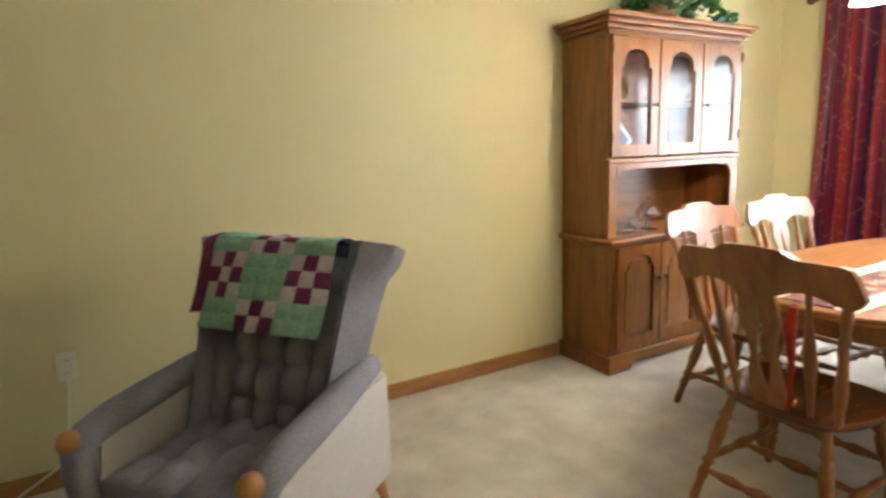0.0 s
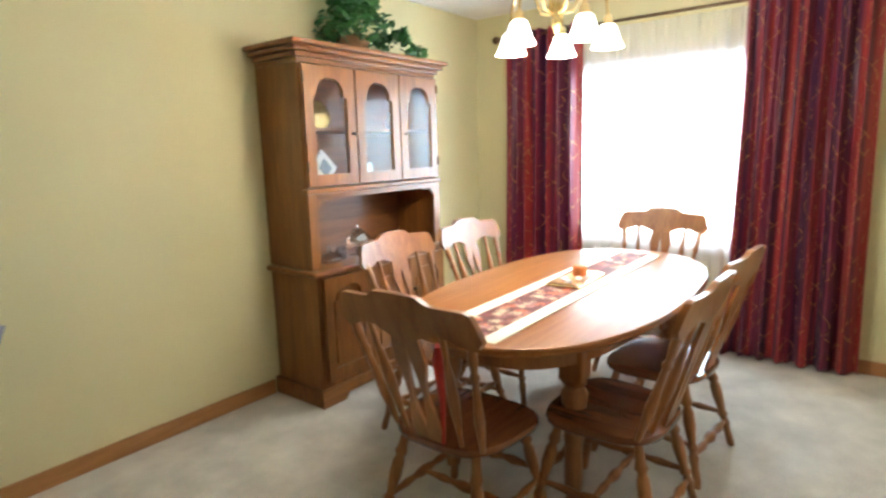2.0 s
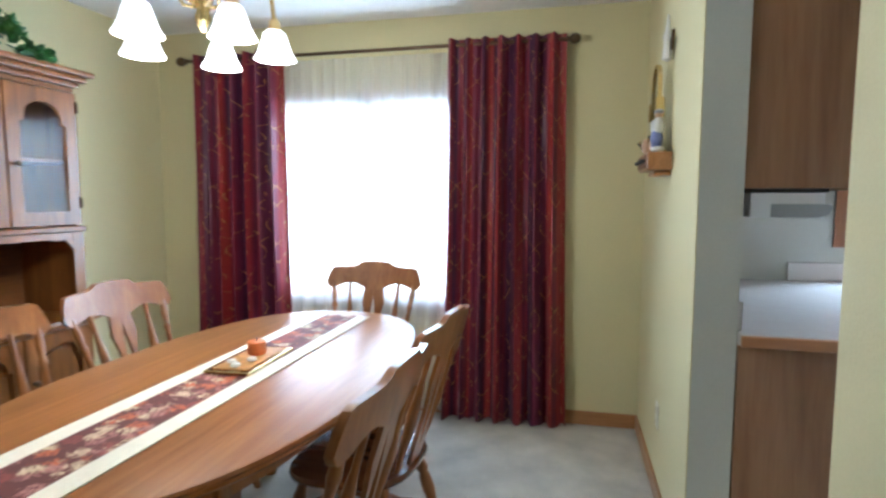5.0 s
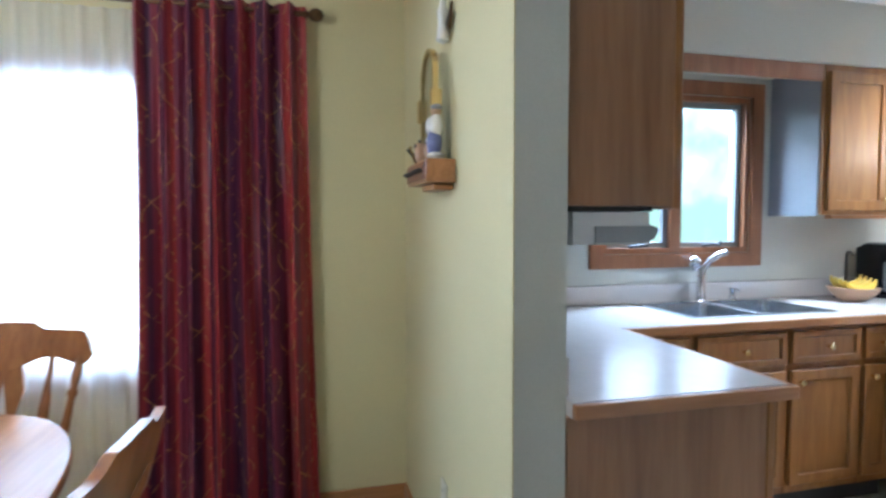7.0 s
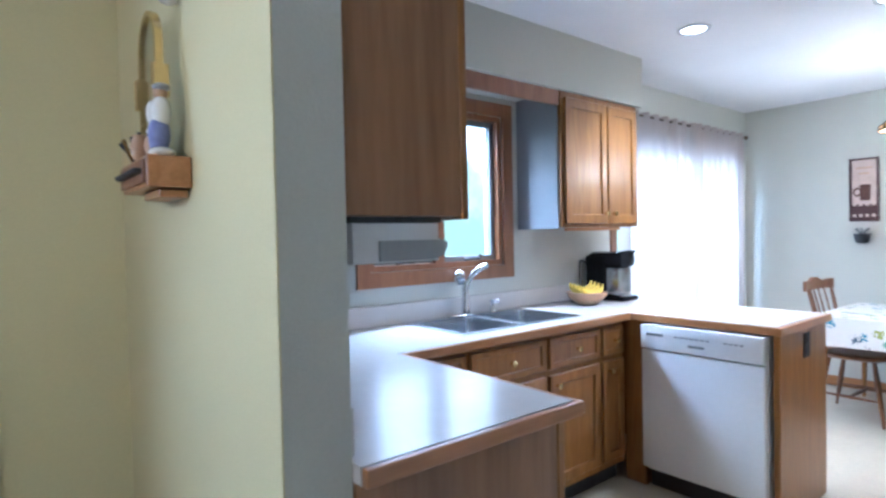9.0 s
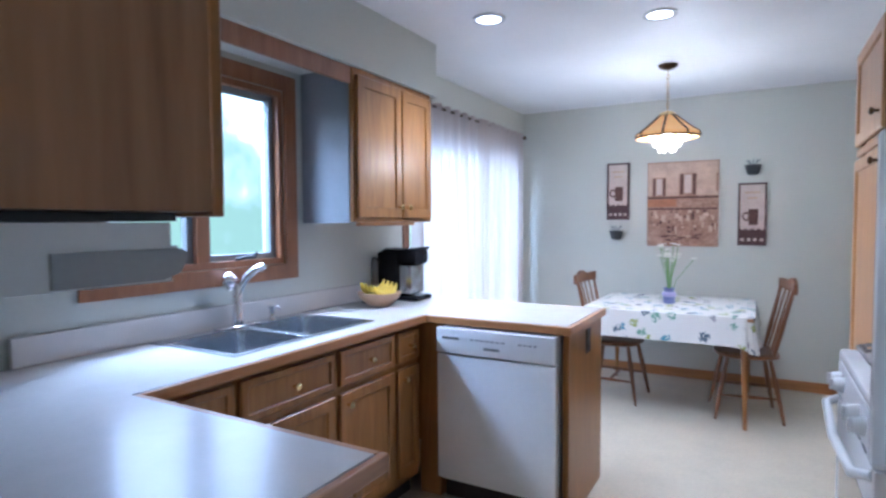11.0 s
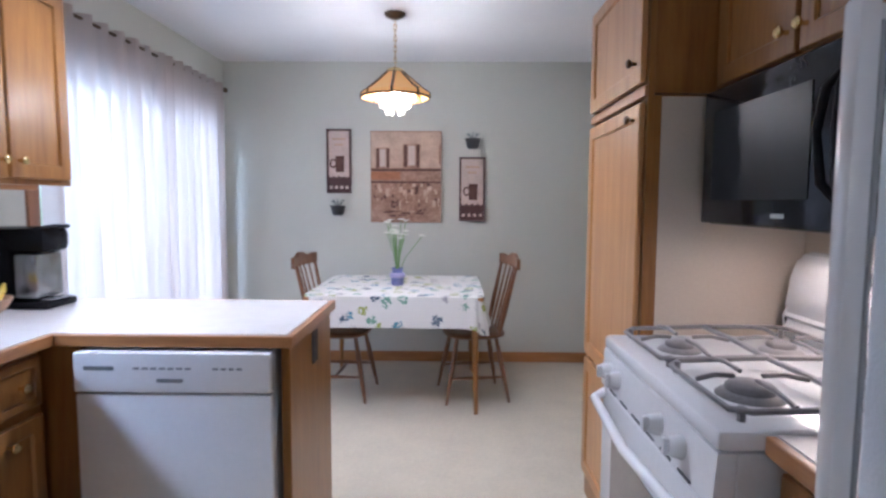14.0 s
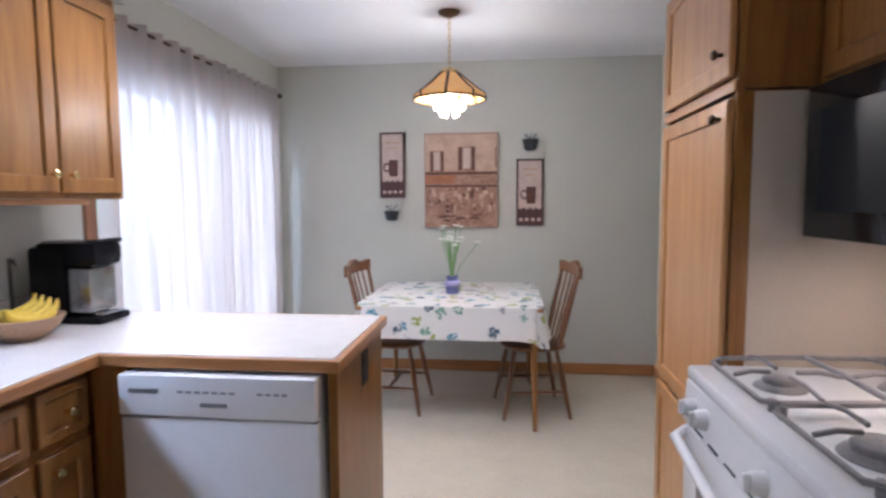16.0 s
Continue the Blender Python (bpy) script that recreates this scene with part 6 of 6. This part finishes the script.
vase = thing("flower_vase", pose(4.09, -3.13, 0.744), "glass vase of white flowers with lilac ribbon", "vase")
part("vessel", L([(0.04, 0), (0.044, 0.01), (0.046, 0.06), (0.036, 0.10), (0.046, 0.12), (0.043, 0.12), (0.034, 0.10), (0.03, 0.012)], 18), BLUEP, vase, "blue and lilac vessel", 50)
part("ribbon", L([(0.042, 0.05), (0.054, 0.06), (0.054, 0.08), (0.042, 0.09)], 16), mat("lilac ribbon", (0.42, 0.38, 0.62), 0.6, vary=0.1), vase, "lilac ribbon", 50)
rng = random.Random(4)
for i in range(18):
    a, sp_ = rng.uniform(0, 6.28), rng.uniform(0.02, 0.10)
    h = rng.uniform(0.32, 0.46)
    if i == 0:
        a, sp_, h = math.pi, 0.17, 0.34
    tip = Vector((sp_ * math.cos(a), sp_ * math.sin(a), h))
    stem = part("stem", tube([(0, 0, 0.03), (tip.x * 0.3, tip.y * 0.3, h * 0.55), tip], 0.0028, 5), STEM, vase)
    bm = bmesh.new()
    for k in range(7):
        b = 2 * math.pi * k / 7
        v = [tip + Vector((r * math.cos(b + o), r * math.sin(b + o), z)) for r, o, z in ((0.004, 0, 0.002), (0.022, -0.38, 0.012), (0.032, 0, 0.004), (0.022, 0.38, 0.012))]
        bm.faces.new([bm.verts.new(p) for p in v])
    lathe(bm, [(0.003, 0), (0.006, 0.004), (0.003, 0.009)], 8, Matrix.Translation(tip))
    part("blossom", bm, FACEB, stem, "white blossom")

# pendant lamp
pd = thing("pendant_lamp", pose(4.06, -2.70, H), "amber glass pendant lamp with tiered shade over the table", "pendant lamp")
part("canopy", L([(0.065, 0), (0.06, -0.014), (0.03, -0.03), (0.01, -0.034)], 18), BRONZE, pd, smooth=50)
for i in range(9):
    z = -0.03 - i * 0.032
    pts = [(0.008 * math.cos(k * math.pi / 4) if i % 2 else 0, 0 if i % 2 else 0.008 * math.cos(k * math.pi / 4), z - 0.018 + 0.02 * math.sin(k * math.pi / 4)) for k in range(9)]
    part("chain_link", tube(pts, 0.0028, 5), BRASS, pd)
part("cap", L([(0.012, -0.31), (0.05, -0.325), (0.058, -0.34), (0.055, -0.35)], 16), BRASS, pd, smooth=50)
for i in range(8):
    a0, a1 = 2 * math.pi * i / 8, 2 * math.pi * (i + 1) / 8
    bm = bmesh.new()
    rowA = [(0.055, -0.345), (0.10, -0.385), (0.16, -0.435), (0.205, -0.465), (0.208, -0.495)]
    vs = [[bm.verts.new(((r - o) * math.cos(a), (r - o) * math.sin(a), z)) for r, z in rowA] for o in (0, 0.004) for a in (a0 + 0.03, a1 - 0.03)]
    for p, q in ((0, 1), (2, 3), (0, 2), (1, 3)):
        for k in range(4):
            bm.faces.new((vs[p][k], vs[p][k + 1], vs[q][k + 1], vs[q][k]))
    part("glass_panel", bm, AMBER, pd, "lit amber glass").visible_shadow = False
    part("rib", tube([(r * math.cos(a0), r * math.sin(a0), z) for r, z in rowA], 0.009, 6), BRONZE, pd)
part("rim", moved(ring(oval(0.212, 0.212, 1), oval(0.204, 0.204, 1), -0.500, -0.488), Matrix(((1, 0, 0, 0), (0, 0, 1, 0), (0, 1, 0, 0), (0, 0, 0, 1)))), BRONZE, pd, smooth=50)
for r, z in ((0.115, -0.47), (0.085, -0.51), (0.05, -0.55)):
    for i in range(int(r * 120)):
        a = 2 * math.pi * i / int(r * 120)
        part("crystal", L([(0.003, 0), (0.010, -0.012), (0.009, -0.032), (0.003, -0.045)], 6, pose(r * math.cos(a), r * math.sin(a), z)), DROP, pd, "lit glass drop").visible_shadow = False
part("bulb", L([(0.012, -0.42), (0.03, -0.45), (0.034, -0.48), (0.022, -0.51), (0.004, -0.52)], 14), BULB, pd, "lit bulb", 60).visible_shadow = False
lamp("pendant_bulb", "POINT", pose(4.06, -2.70, H - 0.535), 30, WARM, 0.05)


def downlight(x, y, z, power):
    o = thing("downlight", pose(x, y, z), "lit round recessed ceiling light", "ceiling light", "recessed ceiling lights")
    part("trim_ring", moved(ring(oval(0.085, 0.085, 1, 32), oval(0.062, 0.062, 1, 32), -0.010, -0.001), Matrix(((1, 0, 0, 0), (0, 0, 1, 0), (0, 1, 0, 0), (0, 0, 0, 1)))), WHITE, o, smooth=50)
    part("lens", L([(0.061, -0.001), (0.061, -0.007), (0.03, -0.010)], 24), RECESS, o, "lit lens", 50)
    lamp("downlight_bulb", "SPOT", pose(x, y, z - 0.03), power, (1, 0.93, 0.82), 0.14, angle=130)


downlight(4.75, -1.28, H, 125)
downlight(3.96, -1.66, H, 125)


# pictures on the nook wall
def sign(x0, x1, z0, z1, label):
    o = thing("cafe_sign", pose((x0 + x1) / 2, YS + 0.002, z0), label, "picture", "cafe signs on the nook wall")
    w, h = x1 - x0, z1 - z0
    part("frame", ring(rect(-w / 2, w / 2, 0, h), rect(-w / 2 + 0.016, w / 2 - 0.016, 0.016, h - 0.016), 0, 0.024), SIGND, o)
    part("print", B(-w / 2 + 0.015, w / 2 - 0.015, 0.002, 0.014, 0.015, h - 0.015), SIGNP, o, "parchment coloured print")
    part("lower_band", B(-w / 2 + 0.016, w / 2 - 0.016, 0.0142, 0.016, 0.016, h * 0.27), SIGND, o, "dark lower band")
    cup = slab([(-0.034, 0), (0.034, 0), (0.036, 0.13), (-0.036, 0.13)], 0.0142, 0.018)
    ringb = ring(oval(0.03, 0.038, 1, 16), oval(0.018, 0.024, 1, 16), 0.0142, 0.018, None)
    me = part("cup_motif", moved(cup, pose(-0.008, 0, h * 0.33)), CANVASD, o, "dark printed cup")
    part("cup_handle", moved(ringb, pose(0.045, 0, h * 0.33 + 0.07)), CANVASD, me)
    for i in range(4):
        xx = -w / 2 + 0.035 + i * (w - 0.07) / 3
        for zz in (0.035, h * 0.27 - 0.012):
            part("tile_mark", B(xx - 0.012, xx + 0.012, 0.0162, 0.0172, zz, zz + 0.024), SIGNP, o)
    for i, ww in enumerate((0.11, 0.07)):
        part("text_bar", B(-ww / 2, ww / 2, 0.0142, 0.0152, h * 0.83 - i * 0.045, h * 0.83 - i * 0.045 + 0.016), CANVASL, o, "faded script bar")
    return o


sign(4.53, 4.73, 1.39, 1.905, "narrow cafe sign with a dark cup in maroon frame")
sign(3.445, 3.655, 1.17, 1.685, "narrow cafe sign with a dark cup below a metal planter")
ptg = thing("street_painting", pose(4.085, YS + 0.002, 1.155), "sepia canvas of an old street corner cafe", "painting")
part("canvas", B(-0.287, 0.287, 0, 0.03, 0, 0.735, bevel=0.003), CANVAS, ptg)
part("facade", B(-0.28, 0.28, 0.0302, 0.0312, 0.44, 0.725), CANVASL, ptg, "pale upper storey under a beige sky")
for x, w, z0, z1 in ((-0.285, 0.02, 0.47, 0.62), (-0.115, 0.14, 0.44, 0.63), (0.13, 0.115, 0.43, 0.60)):
    f = part("painted_window", B(x, x + w, 0.0316, 0.0324, z0, z1), CANVAS, ptg, "painted shuttered window")
    if w > 0.05:
        part("window_light", B(x + w * 0.30, x + w * 0.70, 0.0326, 0.0332, z0 + 0.02, z1 - 0.012), SIGNP, f)
        for k in (0.05, 0.76):
            part("shutter", B(x + w * k, x + w * (k + 0.17), 0.0326, 0.0332, z0 + 0.008, z1 - 0.006), CANVASD, f)
part("awning_band", B(-0.283, 0.283, 0.0316, 0.0324, 0.415, 0.432), CANVASD, ptg, "dark painted cornice line")
part("awning_band", B(-0.283, 0.04, 0.0316, 0.0324, 0.335, 0.41), CANVAS, ptg)
part("awning_band", B(0.045, 0.283, 0.0316, 0.0324, 0.345, 0.41), mat("painted russet front", (0.36, 0.15, 0.07), 0.8, vary=0.3, scale=20, bump=0.02), ptg, "russet shop front")
part("awning_band", B(-0.283, 0.283, 0.0326, 0.0334, 0.318, 0.332), CANVASD, ptg)
rng = random.Random(31)
bm = bmesh.new()
for k in range(150):
    x, z = rng.uniform(-0.27, 0.25), rng.uniform(0.03, 0.30)
    w, h = rng.uniform(0.008, 0.035), rng.uniform(0.015, 0.07) if z > 0.10 else rng.uniform(0.006, 0.015)
    y = 0.0305 + 0.00002 * k
    box(bm, x, min(x + w * (1 if z > 0.10 else 3), 0.282), 0.0300, y, z, min(z + h, 0.315), mi=rng.choice((0, 1, 1, 1, 1, 2)))
part("brushwork", bm, [CANVASD, CANVAS, CANVASL, SIGNP], ptg, "loose dark strokes of shop windows and street")
for x, z in ((4.63, 1.21), (3.55, 1.745)):
    o = thing("wall_planter", pose(x, YS + 0.002, z), "small dark metal wall planter with dried sprigs", "planter", "wall planters")
    part("pot", L([(0.03, 0), (0.045, 0.01), (0.06, 0.075), (0.066, 0.08), (0.05, 0.078), (0.01, 0.06)], 16, pose(0, 0.068, 0)), DARK, o, smooth=50)
    for i in range(8):
        a = i * 0.8
        part("sprig", tube([(0, 0.068, 0.06), (0.03 * math.cos(a), 0.068 + 0.03 * math.sin(a), 0.10), (0.05 * math.cos(a), 0.068 + 0.035 * math.sin(a), 0.115 + 0.008 * (i % 3))], [0.002, 0.003, 0.005], 5), GREYP, o)
